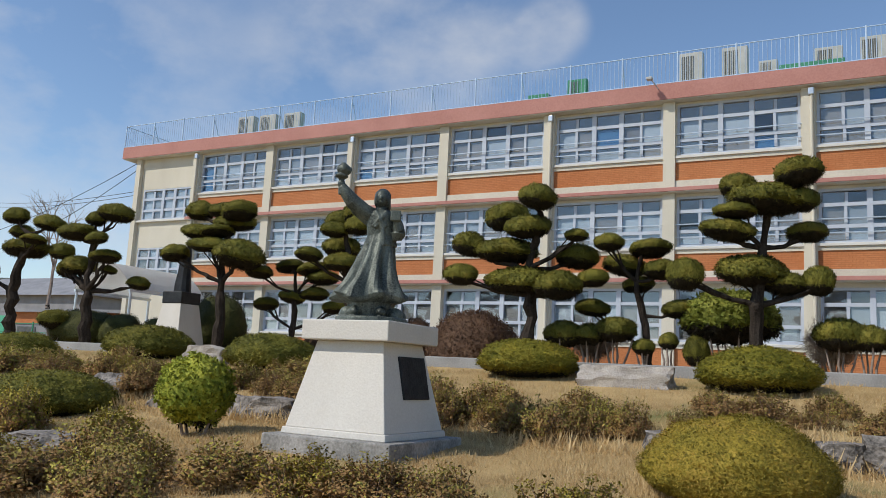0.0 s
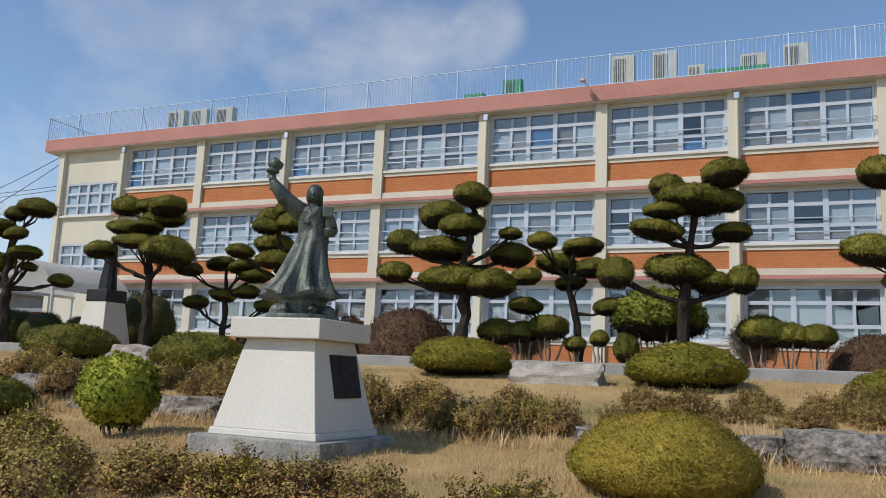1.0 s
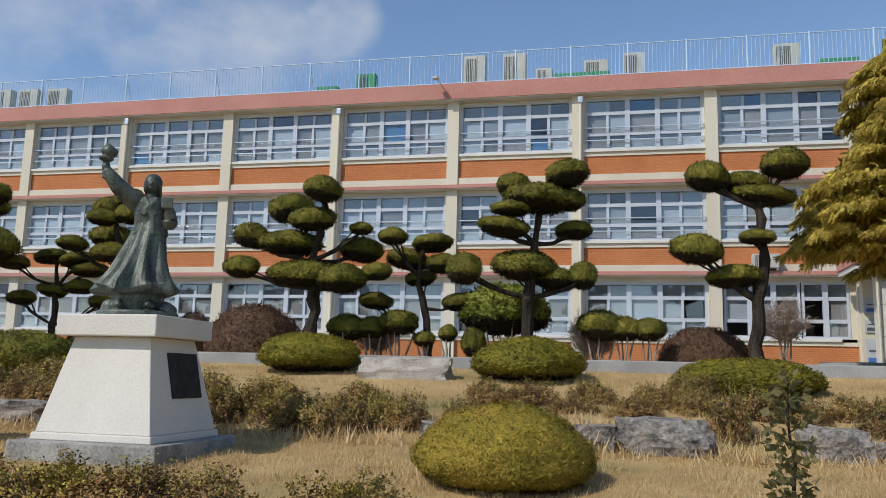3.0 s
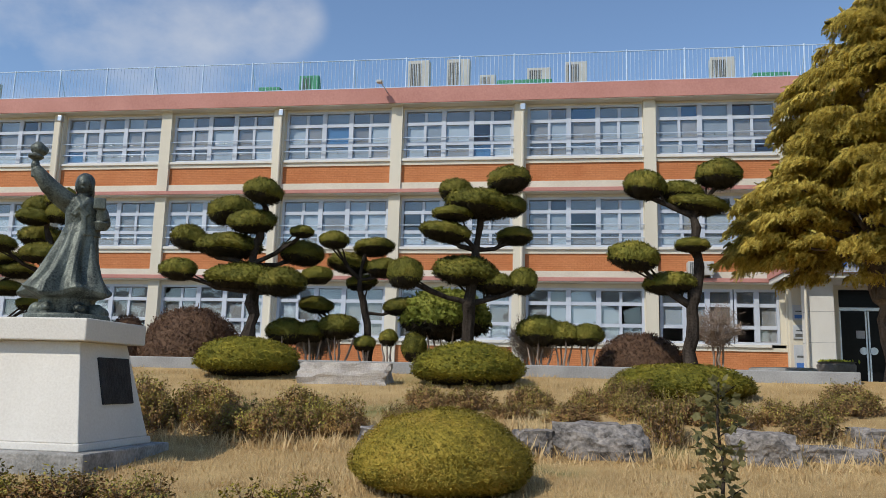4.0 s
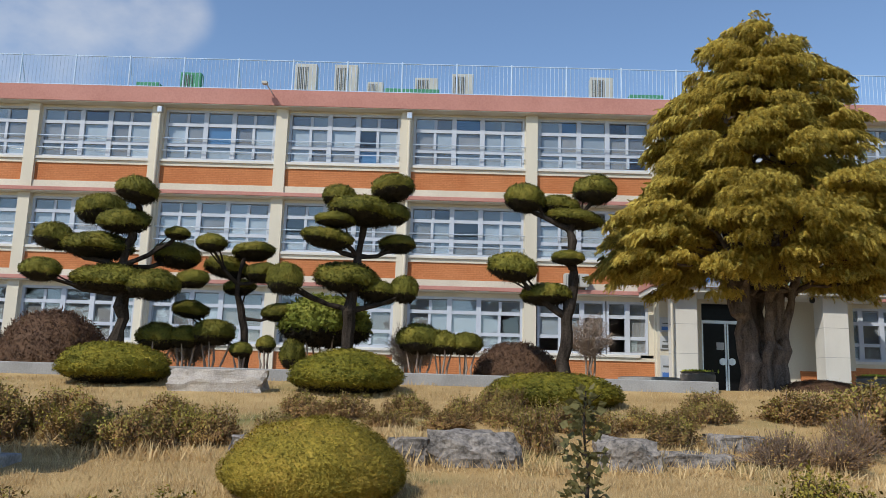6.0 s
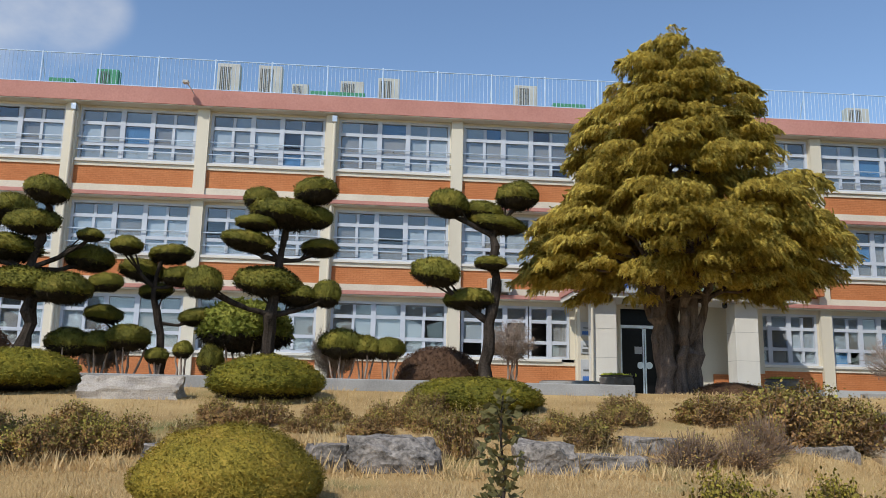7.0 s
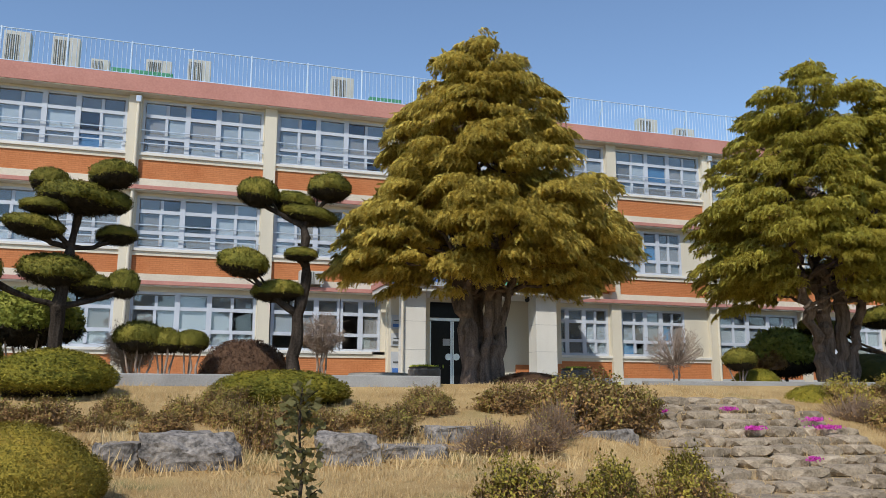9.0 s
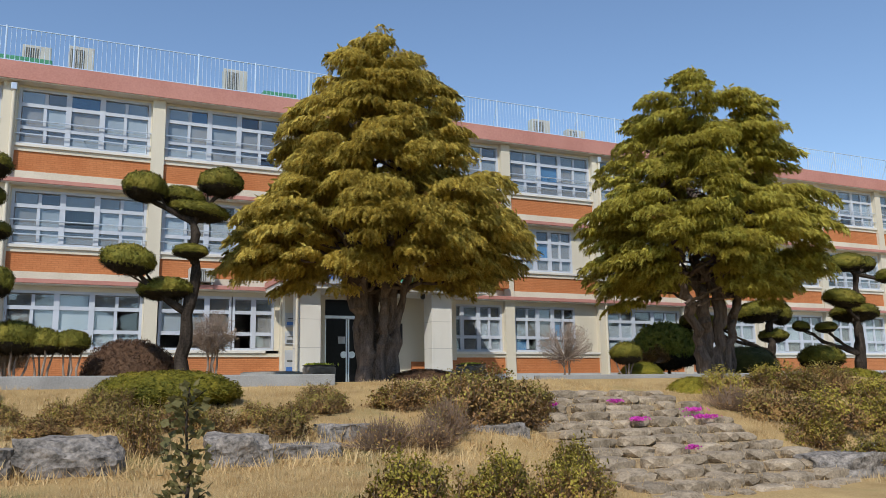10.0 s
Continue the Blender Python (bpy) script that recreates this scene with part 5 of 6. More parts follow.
            r0 = root[2] if hh < 0.5 else root[3]
            zb = min(max(hh * height - 0.9, 2.2), r0[2])
            part("bough", limb([(r0[0], r0[1], zb), (c0[0] * 0.55, c0[1] * 0.55, hh * height - 0.35), tuple(c0)], 0.06, 0.015), M_REDBARK, tree)
    # loose leader shoots at the top
    for i in range(9):
        out = np.array((math.cos(i * 2.4), math.sin(i * 2.4), 0.0))
        fan(out * rng.uniform(0.0, 0.35) + np.array((0, 0, height * rng.uniform(0.945, 1.01))), out, 0.2, 0.6)
    P, A, N = np.concatenate(P), np.concatenate(A), np.concatenate(N)
    chunks = []
    for k, sl in enumerate((slice(0, None, 2), slice(1, None, 2))):
        v, f = scatter(*frond(seed + k), (P[sl], A[sl]))
        chunks.append((v, f, 0, massed(N[sl], rng, 30, 0.6)))
    part("crown", joined("crown", chunks, (leaf,)), None, tree, "drooping golden-green sprays")
    return tree


CROWN = ((0.31, 3.2), (0.36, 3.75), (0.42, 3.8), (0.48, 3.6), (0.58, 3.05), (0.67, 2.45), (0.75, 2.3), (0.83, 2.08), (0.91, 1.55), (0.96, 0.85), (1.0, 0.15))
cypress(7.45, 18.5, 1.7, 9.22, CROWN, 7, "broad golden cypress with drooping sprays and several fused trunks", ((-0.42, 0.0, -0.1, 0.1, 0.42, 0.8), (0.42, 0.05, 0.2, 0.0, 0.4, 0.85), (0.0, 0.4, 0.1, 0.4, 0.4, 0.9), (0.62, -0.1, 0.35, 0.1, 0.24, 0.6), (-0.58, 0.1, -0.3, 0.0, 0.2, 0.55), (0.06, -0.22, 0.0, -0.1, 0.26, 0.6)), 210, L_CYPRESS)
CROWN2 = ((0.3, 3.3), (0.36, 4.1), (0.42, 4.35), (0.55, 3.8), (0.66, 3.3), (0.76, 2.8), (0.85, 2.45), (0.91, 1.9), (0.96, 1.1), (1.0, 0.2))
cypress(19.1, 19.5, 1.7, 10.45, CROWN2, 8, "broad yellow-green cypress with several leaning trunks", ((-0.55, 0.0, -0.9, 0.1, 0.34, 0.7), (0.0, 0.2, -0.1, 0.1, 0.42, 0.85), (0.45, 0.0, 0.5, 0.3, 0.36, 0.8), (0.95, -0.1, 1.2, 0.0, 0.26, 0.55), (1.6, 0.4, 0.6, 0.4, 0.24, 0.5)), 170, L_CYPRESS2, 1.0)


# ---- monument ----
pedestal = thing("pedestal", (-5.45, 8.2, 0.5), "white plastered tapered pedestal on a weathered stone base", "pedestal")


def taper(w0, w1, z0, z1, bevel=0.012):
    bm = bmesh.new()
    lo = [bm.verts.new((sx * w0, sy * w0, z0)) for sx, sy in ((-1, -1), (1, -1), (1, 1), (-1, 1))]
    hi = [bm.verts.new((sx * w1, sy * w1, z1)) for sx, sy in ((-1, -1), (1, -1), (1, 1), (-1, 1))]
    bm.faces.new(lo[::-1])
    bm.faces.new(hi)
    for k in range(4):
        bm.faces.new((lo[k], lo[(k + 1) % 4], hi[(k + 1) % 4], hi[k]))
    bmesh.ops.bevel(bm, geom=bm.edges[:], offset=bevel, segments=2, affect="EDGES", profile=0.5)
    return bm


part("base_stone", taper(0.9, 0.89, -0.1, 0.19, 0.02), M_BASE, pedestal, "grey weathered stone base")
part("footing", taper(0.735, 0.725, 0.19, 0.27), M_PED, pedestal)
part("shaft", taper(0.70, 0.475, 0.27, 1.32), M_PED, pedestal, "white tapered plaster shaft")
part("cap_slab", taper(0.62, 0.62, 1.32, 1.56, 0.015), M_PED, pedestal, "white overhanging cap slab")
plaque = part("plaque", one_box(-0.31, 0.31, -0.018, 0.018, 0, 0.52, 0.008), M_PLAQUE, pedestal, "dark metal inscription plaque", at=(0.628, 0.12, 0.65), turn=90)
plaque.rotation_euler = (radians(-12.1), 0, radians(90))
for i in range(9):
    part("bar", one_box(-0.24 + 0.056 * i, -0.225 + 0.056 * i, -0.0205, -0.0185, 0.06, 0.47), M_PLAQUEBAR, plaque)


def statue_mesh():
    """A standing robed figure with a raised torch, cast in one piece."""
    bm = bmesh.new()
    # flared skirt with folds
    seg, rings = 48, []
    for z, cx, rx_, ry_, fold in ((0.08, -0.02, 0.27, 0.26, 0.0), (0.25, -0.02, 0.30, 0.28, 0.03), (0.29, -0.03, 0.43, 0.38, 0.12), (0.33, -0.04, 0.46, 0.4, 0.13), (0.42, -0.04, 0.40, 0.36, 0.14), (0.55, -0.02, 0.325, 0.3, 0.14), (0.7, 0.0, 0.265, 0.245, 0.12), (0.95, 0.04, 0.2, 0.18, 0.08), (1.12, 0.06, 0.165, 0.14, 0.04), (1.2, 0.06, 0.155, 0.12, 0.0)):
        ring = []
        for k in range(seg):
            a = 2 * math.pi * k / seg
            f = 1 + fold * (math.sin(a * 9 + z * 2.2) + 0.6 * math.sin(a * 5 - z * 3))
            ring.append(bm.verts.new((cx + rx_ * f * math.cos(a), ry_ * f * math.sin(a), z + (0.04 * math.sin(a * 4) if 0.28 < z < 0.4 else 0))))
        rings.append(ring)
    for a, b in zip(rings, rings[1:]):
        for k in range(seg):
            bm.faces.new((a[k], a[(k + 1) % seg], b[(k + 1) % seg], b[k]))
    bm.faces.new(rings[0][::-1])
    bm.faces.new(rings[-1])
    # short jacket, shoulders, neck
    tube(bm, [(0.06, 0, 1.0), (0.06, 0, 1.12), (0.055, -0.01, 1.28), (0.05, 0, 1.38), (0.05, 0, 1.44), (0.05, 0, 1.47)], [0.19, 0.185, 0.19, 0.195, 0.13, 0.06], 24, 0.72)
    tube(bm, [(0.05, 0.0, 1.42), (0.045, -0.01, 1.54)], [0.06, 0.055], 16)
    # head with hair drawn back
    for cx, cy, cz, rx_, ry_, rz_ in ((0.04, -0.02, 1.605, 0.088, 0.1, 0.122), (0.05, 0.035, 1.635, 0.108, 0.1, 0.115), (0.06, 0.07, 1.52, 0.1, 0.06, 0.13), (0.125, 0.02, 1.57, 0.03, 0.07, 0.1), (-0.035, 0.02, 1.59, 0.025, 0.07, 0.08), (0.036, -0.122, 1.595, 0.014, 0.02, 0.024), (0.036, -0.1, 1.545, 0.03, 0.02, 0.016), (0.0, -0.095, 1.625, 0.024, 0.014, 0.01), (0.075, -0.095, 1.625, 0.024, 0.014, 0.01)):
        bmesh.ops.create_uvsphere(bm, u_segments=20, v_segments=14, radius=1, matrix=Matrix.Translation((cx, cy, cz)) @ Matrix.Diagonal((rx_, ry_, rz_, 1)))
    # raised arm and sleeve
    tube(bm, [(-0.06, 0.0, 1.38), (-0.17, -0.02, 1.42), (-0.33, -0.05, 1.54), (-0.43, -0.06, 1.66), (-0.478, -0.06, 1.725)], [0.1, 0.105, 0.1, 0.078, 0.06], 18)
    tube(bm, [(-0.1, 0.0, 1.3), (-0.28, -0.03, 1.44), (-0.4, -0.05, 1.6)], [0.07, 0.07, 0.04], 14, 0.7)
    bmesh.ops.create_uvsphere(bm, u_segments=14, v_segments=10, radius=1, matrix=Matrix.Translation((-0.486, -0.065, 1.76)) @ Matrix.Diagonal((0.05, 0.05, 0.06, 1)))
    # torch
    tube(bm, [(-0.486, -0.065, 1.62), (-0.488, -0.065, 1.82), (-0.49, -0.065, 1.85), (-0.488, -0.065, 1.87), (-0.485, -0.065, 1.89)], [0.036, 0.036, 0.085, 0.088, 0.045], 16)
    for cx, cz, r in ((-0.465, 1.95, 0.08), (-0.43, 1.935, 0.06), (-0.5, 1.955, 0.06), (-0.475, 1.995, 0.05), (-0.4, 1.95, 0.04)):
        bmesh.ops.create_uvsphere(bm, u_segments=12, v_segments=10, radius=r, matrix=Matrix.Translation((cx, -0.065, cz)))
    # bent arm holding a book
    tube(bm, [(0.17, 0.0, 1.38), (0.255, -0.02, 1.26), (0.285, -0.06, 1.14), (0.275, -0.13, 1.2), (0.25, -0.17, 1.3)], [0.095, 0.085, 0.088, 0.075, 0.045], 16)
    tube(bm, [(0.27, -0.1, 1.06), (0.272, -0.12, 1.16)], [0.06, 0.085], 14)
    box(bm, 0.17, 0.3, -0.24, -0.18, 1.29, 1.42)
    bmesh.ops.create_uvsphere(bm, u_segments=12, v_segments=8, radius=0.045, matrix=Matrix.Translation((0.25, -0.19, 1.32)))
    # ribbon and jacket hem
    tube(bm, [(0.06, 0, 0.99), (0.06, 0, 1.05), (0.06, 0, 1.12)], [0.212, 0.2, 0.17], 24, 0.78)
    tube(bm, [(-0.03, -0.1, 1.43), (0.03, -0.145, 1.33), (0.1, -0.15, 1.2)], [0.03, 0.032, 0.02], 8, 0.6)
    tube(bm, [(0.12, -0.1, 1.43), (0.06, -0.145, 1.33), (-0.02, -0.15, 1.2)], [0.03, 0.032, 0.02], 8, 0.6)
    tube(bm, [(0.03, -0.15, 1.3), (0.08, -0.155, 1.18), (0.1, -0.17, 0.98)], [0.02, 0.03, 0.022], 8, 0.5)
    tube(bm, [(-0.05, -0.13, 1.22), (0.02, -0.16, 1.31), (0.12, -0.145, 1.22)], [0.02, 0.03, 0.02], 8, 0.6)
    # shoes, rough ground and plinth plate
    for cx, cy in ((-0.2, -0.18), (0.12, -0.2)):
        bmesh.ops.create_uvsphere(bm, u_segments=14, v_segments=8, radius=1, matrix=Matrix.Translation((cx, cy, 0.13)) @ Matrix.Diagonal((0.08, 0.14, 0.07, 1)))
    for cx, cy, r in ((-0.28, 0.1, 0.15), (0.28, 0.05, 0.16), (0.0, 0.15, 0.2), (0.3, -0.15, 0.1), (-0.3, -0.12, 0.1)):
        bmesh.ops.create_uvsphere(bm, u_segments=14, v_segments=8, radius=1, matrix=Matrix.Translation((cx, cy, 0.1)) @ Matrix.Diagonal((r, r, 0.1, 1)))
    tube(bm, [(0, 0, 0.0), (0, 0, 0.06), (0, 0, 0.075)], [0.46, 0.455, 0.43], 28, 0.86)
    return to_mesh("statue", bm, M_BRONZE)


statue = solid("statue", statue_mesh(), M_BRONZE, "green-patinated bronze statue of a robed figure raising a torch", "statue", at=(-5.47, 8.2, 2.06))
statue.rotation_euler = (0, 0, radians(30))
remesh = statue.modifiers.new("remesh", "REMESH")
remesh.mode, remesh.voxel_size, remesh.use_smooth_shade = "VOXEL", 0.009, True
soften = statue.modifiers.new("soften", "SMOOTH")
soften.iterations, soften.factor = 2, 0.5
# second monument, farther off
small_ped = thing("pedestal", (-18.75, 18.0, 1.72), "white tapered pedestal of the far monument", "pedestal")
part("base_stone", taper(0.7, 0.7, -0.1, 0.2, 0.02), M_CONC, small_ped)
part("shaft", taper(0.56, 0.38, 0.2, 1.47), M_PED, small_ped, "white tapered shaft")
far_statue = bmesh.new()
box(far_statue, -0.4, 0.4, -0.4, 0.4, 0, 0.36, 0.02)
tube(far_statue, [(0, 0, 0.3), (0, 0, 0.6), (0.02, 0, 1.2), (0.05, 0, 1.7), (0.05, 0, 1.8)], [0.3, 0.28, 0.2, 0.16, 0.08], 12, 0.8)
solid("statue", far_statue, M_DKMETAL, "dark bronze seated figure on the far monument", "statue", at=(-18.75, 18.0, 3.195))

# ---- urns ----
for x, y in ((7.75, 24.4), (13.0, 24.3)):
    urn = thing("planter_urn", (x, y, 1.72), "dark round clay planter beside the entrance path", "planter", "urns by the entrance")
    bm = bmesh.new()
    tube(bm, [(0, 0, 0), (0, 0, 0.08), (0, 0, 0.3), (0, 0, 0.5), (0, 0, 0.56), (0, 0, 0.6), (0, 0, 0.58)], [0.3, 0.36, 0.5, 0.52, 0.47, 0.53, 0.46], 28)
    part("bowl", bm, M_URN, urn)
    rng = np.random.default_rng(int(x * 10))
    P = rng.normal(0, 0.16, (160, 3))
    P[:, 2] = 0.55
    v, f = scatter(LEAF, [(0, 1, 2, 3)], (P, frames(np.tile((0, 0, 1.0), (160, 1)), rng, 0.4) * 0.14))
    tagged(part("sprouts", (v.tolist(), f.tolist()), L_FRESH, urn), kind="stuff")
basin = bmesh.new()
tube(basin, [(0, 0, 0), (0, 0, 0.34), (0, 0, 0.36), (0, 0, 0.3)], [0.8, 0.8, 0.75, 0.7], 32)
solid("round_basin", basin, M_CONC, "low round concrete planter rim by the notice boards", "planter", at=(5.5, 21.2, 1.68))


# ---- bare shrubs ----
def bare_shrub(x, y, z, base, top, r, seed):
    rng = random.Random(seed)
    s = thing("bare_shrub", (x, y, z), "leafless round shrub of fine pale twigs", "shrub", "leafless shrubs")
    tw = bmesh.new()
    zc = (base + top) / 2 - z
    hz = (top - base) / 2
    for i in range(230):
        d = Vector((rng.gauss(0, 1), rng.gauss(0, 1), rng.gauss(0, 1))).normalized()
        p = Vector((d.x * r, d.y * r, zc + d.z * hz)) * 1.0
        a = Vector((d.x * 0.1, d.y * 0.1, zc - hz * 0.7))
        m = a.lerp(p, 0.55) + Vector((rng.gauss(0, 0.06), rng.gauss(0, 0.06), rng.gauss(0, 0.06)))
        tube(tw, [a, m, p], [0.01, 0.007, 0.003], 3, caps=False)
        for _ in range(9):
            q = m.lerp(p, rng.random())
            e = q + Vector((rng.gauss(0, 0.09), rng.gauss(0, 0.09), rng.gauss(0.02, 0.09)))
            tube(tw, [q, e], [0.005, 0.003], 3, caps=False)
    tagged(part("brushwood", tw, M_TWIG, s), kind="stuff")
    for a in range(4):
        t = a * 1.6
        part("stem", limb([(0.08 * math.cos(t), 0.08 * math.sin(t), -0.03), (0.16 * math.cos(t), 0.16 * math.sin(t), zc - hz * 0.6)], 0.035, 0.02), M_TWIG, s)


bare_shrub(17.3, 25.0, 1.74, 2.3, 3.9, 1.0, 1)
bare_shrub(4.0, 21.5, 1.72, 2.55, 3.65, 0.6, 2)
bare_shrub(-5.9, 18.9, 1.72, 2.0, 3.0, 0.6, 3)
bare_shrub(-0.6, 18.3, 1.72, 2.0, 3.0, 0.55, 4)

# red-leaved small tree beside the eastern cypress
maple = thing("small_shrub", (18.4, 21.4, 1.72), "small shrub with rusty red and green leaves", "shrub")
rm = azalea_mesh(77, 3800, 130, (0.6, 0.55, 0.7), 0.06, leafage("rusty_leaf", [(0.1, (0.16, 0.06, 0.03)), (0.6, (0.2, 0.14, 0.04)), (1.0, (0.3, 0.25, 0.06))]))
part("foliage", rm[0], None, maple, at=(0, 0, 0.55))
part("branchwork", rm[1], None, maple, at=(0, 0, 0.55))
part("stem", limb([(0, 0, -0.03), (0.03, 0, 0.75)], 0.05, 0.03), M_BARK, maple)
bright = thing("small_shrub", (22.3, 25.3, 1.72), "bright yellow-green shrub behind the cypress", "shrub")
part("foliage", BROAD, None, bright, at=(0, 0, 1.15), scale=(1.5, 1.0, 1.5))
part("stem", limb([(0, 0, -0.03), (0.03, 0, 1.0)], 0.06, 0.04), M_BARK, bright)

# ---- camellia sapling on the lawn ----
sapling = thing("camellia_sapling", (1.36, 6.5, land(1.36, 6.5)), "slim dark-leaved camellia sapling on the dry lawn", "shrub")
rng = np.random.default_rng(8)
stem_pts = [(0, 0, -0.03), (0.02, 0.01, 0.45), (-0.02, 0, 0.8), (0.0, 0.0, 1.12)]
part("stem", limb(stem_pts, 0.018, 0.006), M_BARK, sapling)
n = 230
hz = rng.uniform(0.12, 1.13, n)
ang = rng.uniform(0, 6.28, n)
rad = rng.uniform(0.03, 1, n) * np.interp(hz, (0.1, 0.4, 0.8, 1.15), (0.1, 0.21, 0.19, 0.04))
P = np.stack([rad * np.cos(ang), rad * np.sin(ang), hz], -1)
N = np.stack([np.cos(ang), np.sin(ang), np.full(n, 0.35)], -1)
v, f = scatter(LEAF * np.array((1.5, 1.5, 1)), [(0, 1, 2, 3)], (P, frames(N, rng, 0.5) * (0.085 * rng.uniform(0.7, 1.2, n))[:, None, None]))
part("leaves", (v.tolist(), f.tolist()), L_CAMELLIA, sapling)
for k in range(9):
    h = 0.2 + 0.1 * k
    a = k * 2.4
    part("twig", limb([(0, 0, h), (0.15 * math.cos(a), 0.15 * math.sin(a), h + 0.1)], 0.006, 0.003), M_BARK, sapling)

# low creeping conifer in the near corner
for i, (x, y, w) in enumerate(((-8.9, 4.0, 0.9), (-7.9, 3.75, 0.7), (-9.9, 4.7, 0.8))):
    cushion(x, y, land(x, y), land(x, y) + 0.34, w, DOMES[i], 0.7, "low spreading green conifer in the near bed", "creeping conifers")

# ---- western yard ----
shelter = thing("canopy_shelter", (-28.6, 25.2, 1.7), "white barrel-vaulted canvas shelter on steel posts", "shelter")
bm = bmesh.new()
seg = 14
rings = []
for yy in np.linspace(-2.1, 2.1, 7):
    rings.append([bm.verts.new((-1.75 + 3.5 * k / seg, yy, 2.6 + 1.15 * math.sin(math.pi * k / seg) ** 0.8)) for k in range(seg + 1)])
for a, b in zip(rings, rings[1:]):
    for k in range(seg):
        bm.faces.new((a[k], a[k + 1], b[k + 1], b[k]))
bmesh.ops.solidify(bm, geom=bm.faces[:], thickness=0.04)
part("roof", bm, M_CANVAS, shelter, "white canvas vault")
for px in (-1.65, 1.65):
    part("beam", one_box(px - 0.06, px + 0.06, -2.1, 2.1, 2.48, 2.6), M_STEEL, shelter)
    for py in (-2.0, 2.0):
        pb = bmesh.new()
        tube(pb, [(px, py, 0), (px, py, 2.49)], [0.06, 0.06], 10)
        part("post", pb, M_STEEL, shelter)
annex = thing("annex_building", (-42, 33, 1.7), "low annex with a grey wall and orange band behind trees", "building")
part("wall", one_box(-7, 8.8, 0, 6, 0, 1.6), M_ROOFGREY, annex)
part("brick_band", one_box(-7.02, 8.82, -0.08, 6.05, 1.6, 2.3), M_BRICK, annex)
part("roof", one_box(-7.3, 9.0, -0.4, 6.4, 2.304, 2.5), M_ROOFGREY, annex)
for i in range(5):
    part("window", one_box(-6 + i * 3, -4.2 + i * 3, -0.03, 0.02, 0.5, 1.4), M_GRILLE, annex)
far_house = thing("far_house", (-72, 54, 1.7), "far grey house with a dark pitched roof", "building")
part("wall", one_box(-9, 9, -4, 4, 0, 5.2), M_ROOFGREY, far_house)
roof = bmesh.new()
rv = [roof.verts.new(p) for p in ((-9.6, -4.6, 5.2), (9.6, -4.6, 5.2), (9.6, 4.6, 5.2), (-9.6, 4.6, 5.2), (-9.6, 0, 7.4), (9.6, 0, 7.4))]
for q in ((0, 1, 5, 4), (2, 3, 4, 5), (1, 2, 5), (3, 0, 4), (3, 2, 1, 0)):
    roof.faces.new([rv[i] for i in q])
part("roof", roof, M_ROOFGREY, far_house)
for i in range(4):
    part("window", one_box(-7 + i * 4, -5.4 + i * 4, -4.04, -4.004, 1.2, 2.6), M_GRILLE, far_house)
fence = thing("fence", (-36, 26, 1.7), "green mesh fence along the yard", "fence")
for i in range(8):
    part("post", one_box(-14 + i * 2.2, -13.94 + i * 2.2, -0.03, 0.03, 0, 1.3), M_GREENPAINT, fence)
for z in (0.3, 0.75, 1.2):
    part("rail", one_box(-14, 1.5, -0.015, 0.015, z, z + 0.04), M_GREENPAINT, fence)
for i, (x, w, mat_) in enumerate(((-39, 3.5, M_BLUEINK), (-46, 3.0, M_GREENINK))):
    solid("yard_sheet", one_box(x, x + w, 29.0, 29.06, 1.7, 3.5), mat_, "coloured sheet hung in the yard behind the trees", "banner")

# far wooded hill
hv, hf = [], []
cols_h, rows_h = 60, 8
for r in range(rows_h + 1):
    for c in range(cols_h + 1):
        xx = -470 + 280 * c / cols_h
        yy = 170 + 90 * r / rows_h
        e = math.sin(math.pi * c / cols_h) ** 0.7 * math.sin(math.pi * min(r / rows_h + 0.08, 1)) 
        hv.append((xx, yy, 0.5 + 50 * e * (0.75 + 0.35 * noise.noise((xx * 0.012, yy * 0.012, 2))) + (1.6 * noise.noise((xx * 0.3, yy * 0.3, 1)) if r else 0)))
for r in range(rows_h):
    for c in range(cols_h):
        k = r * (cols_h + 1) + c
        hf.append((k, k + 1, k + cols_h + 2, k + cols_h + 1))
solid("backdrop_hill", (hv, hf), M_HILL, "low wooded hill behind the yard", "hill", "structure")


def bare_tree(x, y, z, height, seed):
    rng = random.Random(seed)
    t = thing("bare_tree", (x, y, z), "leafless winter tree with a fan of fine branches", "tree")
    br = bmesh.new()

    def grow(p, d, ln, r, level):
        q = p + d * ln
        tube(br, [p, p.lerp(q, 0.5) + Vector((rng.gauss(0, 0.04), rng.gauss(0, 0.04), 0)) * ln, q], [r, r * 0.85, r * 0.65], 5 if level < 2 else 3, caps=False)
        if level < 5:
            for _ in range(3 if level < 4 else 2):
                nd = (d + Vector((rng.gauss(0, 0.5), rng.gauss(0, 0.5), rng.gauss(0.1, 0.25)))).normalized()
                grow(p.lerp(q, rng.uniform(0.6, 1.0)), nd, ln * rng.uniform(0.62, 0.82), r * 0.58, level + 1)
    grow(Vector((0, 0, height * 0.22)), Vector((0.05, 0, 1)), height * 0.24, 0.13, 0)
    tagged(part("branchwork", br, M_TWIG, t), kind="stuff")
    part("trunk", limb([(0, 0, -0.1), (0.03, 0, height * 0.24)], 0.22, 0.13), M_BARK, t)


bare_tree(-49.5, 36.0, 1.7, 12.8, 4)

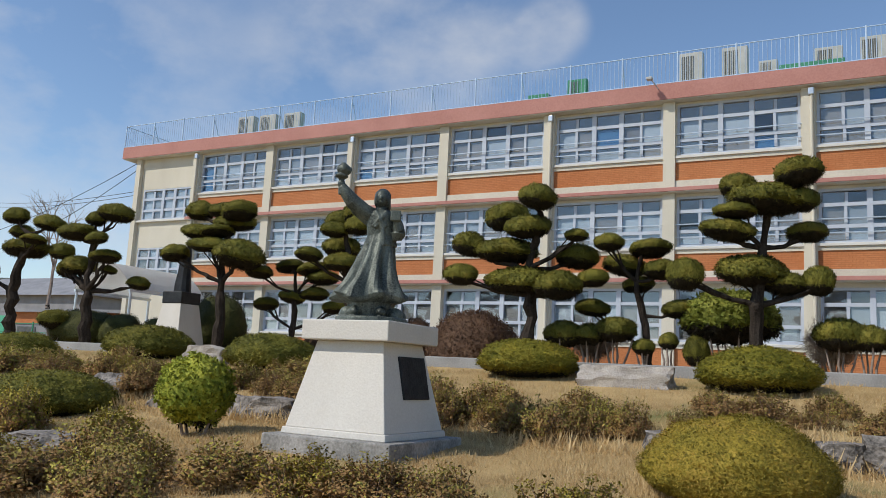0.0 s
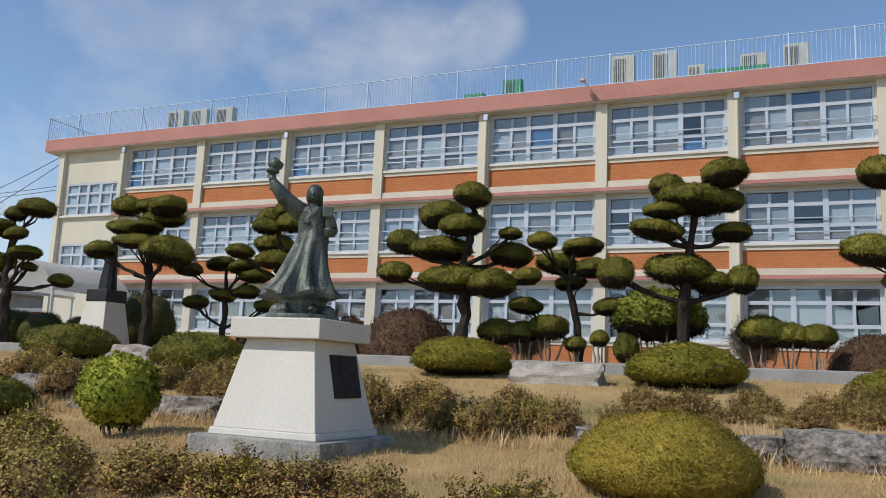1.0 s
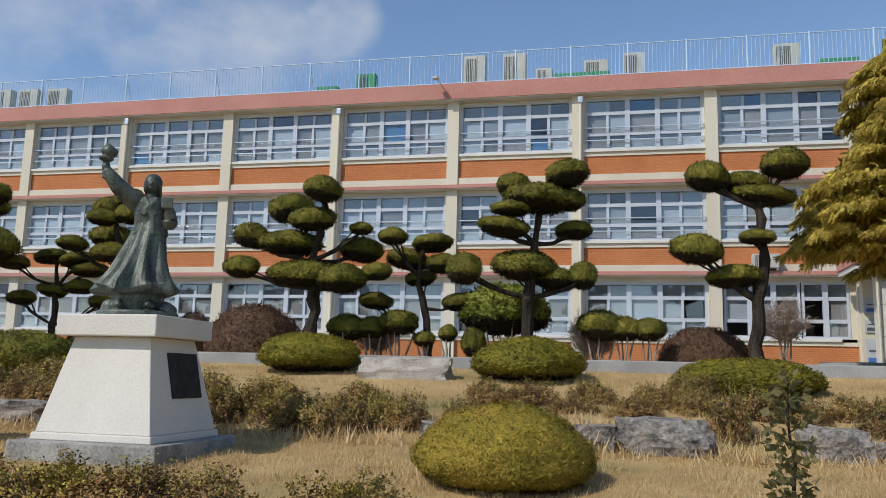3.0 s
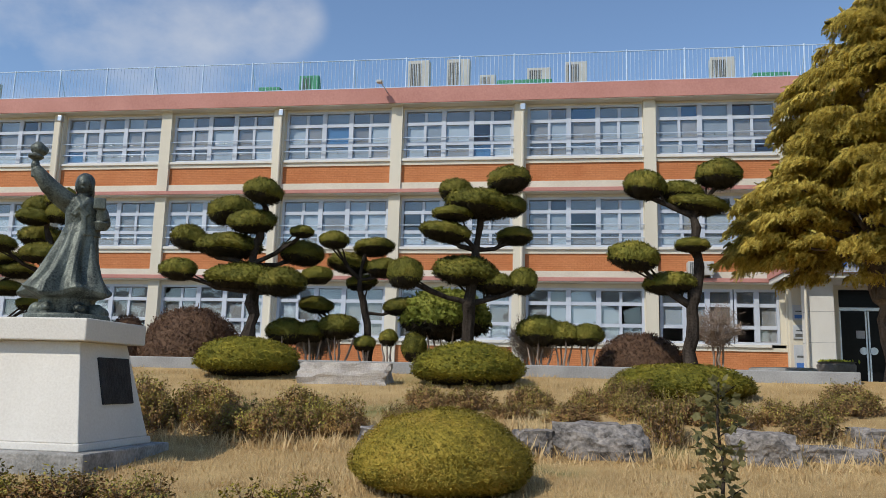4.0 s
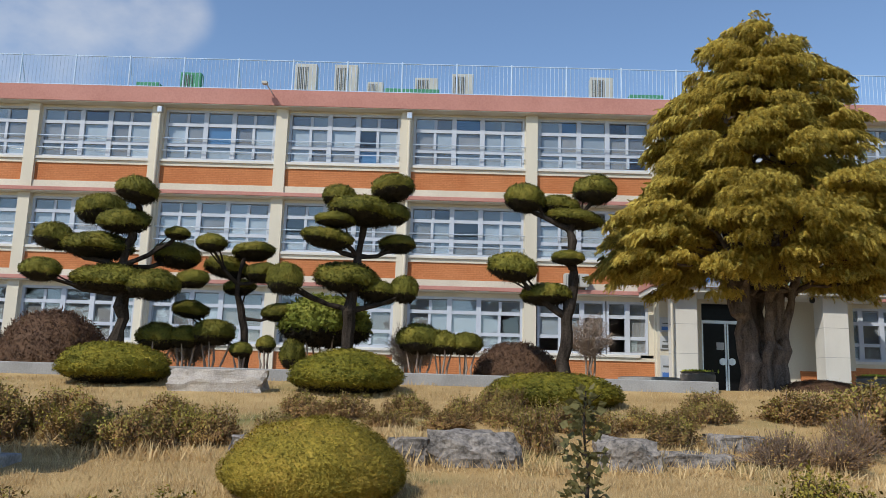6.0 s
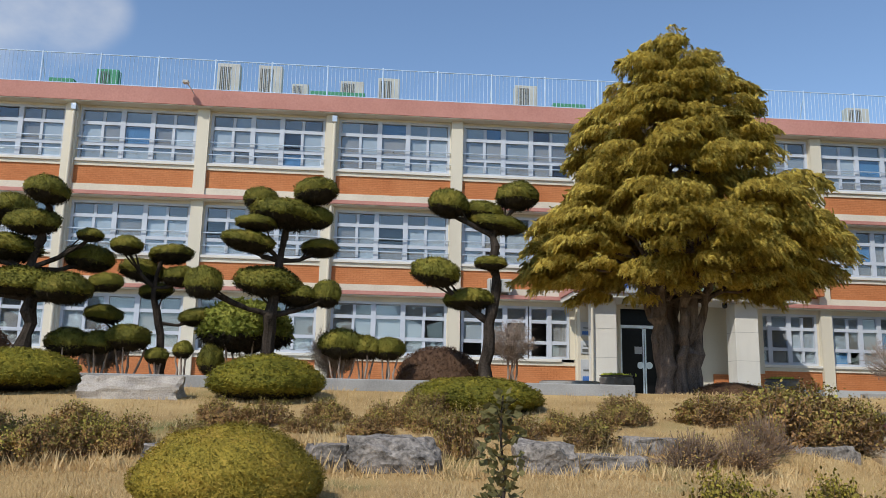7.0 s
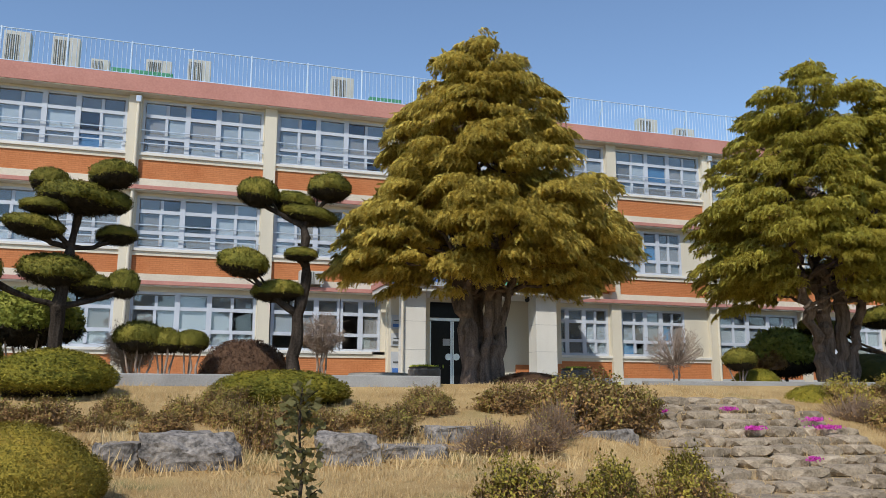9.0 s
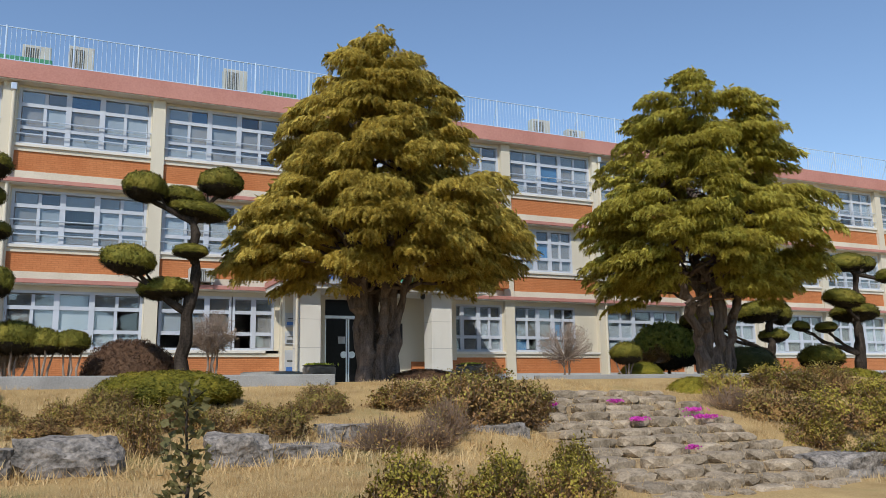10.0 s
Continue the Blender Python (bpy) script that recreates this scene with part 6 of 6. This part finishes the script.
# overhead wires
for k, (a, b, sag) in enumerate((((-33.2, 28.2, 11.4), (-60, 32, 8.0), 0.9), ((-33.2, 28.4, 11.2), (-62, 34, 7.4), 1.4), ((-33.0, 30, 10.6), (-75, 46, 15.5), 0.5), ((-33.0, 30, 10.4), (-75, 46, 15.1), 0.5))):
    wire = bmesh.new()
    pts = []
    for i in range(17):
        t = i / 16
        p = Vector(a).lerp(Vector(b), t)
        p.z -= sag * 4 * t * (1 - t)
        pts.append(p)
    tube(wire, pts, [0.018] * 17, 5)
    solid("overhead_wire", wire, M_DKMETAL, "thin black overhead wire to the school roof", "wire", group="overhead wires")

# ---- grass ----
rng = np.random.default_rng(99)


def grass(name, x0, x1, y0, y1, n, size, label):
    X, Y = rng.uniform(x0, x1, n), rng.uniform(y0, y1, n)
    keep = ~((np.abs(X + 5.45) < 0.92) & (np.abs(Y - 8.2) < 0.92)) & ~((X > 7.45) & (X < 11.5) & (Y > 7.9) & (Y < 13.6))
    X, Y = X[keep], Y[keep]
    m = len(X)
    clump = np.array([noise.noise((a * 1.3, b * 1.3, 5)) for a, b in zip(X, Y)])
    P = np.stack([X, Y, lie(X, Y) + np.array([rough_ground(a, b) for a, b in zip(X, Y)]) - 0.015], -1)
    A = frames(np.tile((0, 0, 1.0), (m, 1)), rng, 0.42)
    s = size * rng.uniform(0.4, 1.2, m) * (1 + 0.6 * clump)
    A = A * np.stack([s * 0.11, s, s], -1)[:, None, :]
    v, f = scatter(BLADE, [(0, 1, 2)], (P, A))
    return solid(name, joined(name, [(v, f, 0)], (L_STRAW,)), None, label, "grass", "stuff")


grass("dry_grass", -12, 8, 4.2, 9.8, 150000, 0.085, "short dry straw-coloured lawn grass")
grass("dry_grass", -20, 16, 10.2, 16.0, 80000, 0.09, "dry straw-coloured grass on the bank")
grass("dry_grass", -14, 6.3, 9.4, 10.4, 9000, 0.2, "long dry grass hanging over the boulders")
grass("dry_grass", 5.8, 7.6, 9.0, 13.6, 6000, 0.12, "dry grass beside the stone steps")
grass("dry_grass", 6.4, 11.6, 13.5, 17.0, 5000, 0.09, "dry grass above the stone steps")
n = 2600
X, Y = rng.uniform(7.5, 11.4, n), rng.uniform(8.0, 13.4, n)
P = np.stack([X, Y, -0.06 + np.floor((Y - 7.85) / 0.42) * 0.122 - 0.02], -1)
A = frames(np.tile((0, 0, 1.0), (n, 1)), rng, 0.5)
s = rng.uniform(0.05, 0.12, n)
v, f = scatter(BLADE, [(0, 1, 2)], (P, A * np.stack([s * 0.12, s, s], -1)[:, None, :]))
solid("dry_grass", joined("dry_grass", [(v, f, 0)], (L_STRAW,)), None, "dry grass in the joints of the stone steps", "grass", "stuff")
grass("dry_grass", 11.5, 20, 8, 13, 14000, 0.14, "rough dry grass beside the steps")
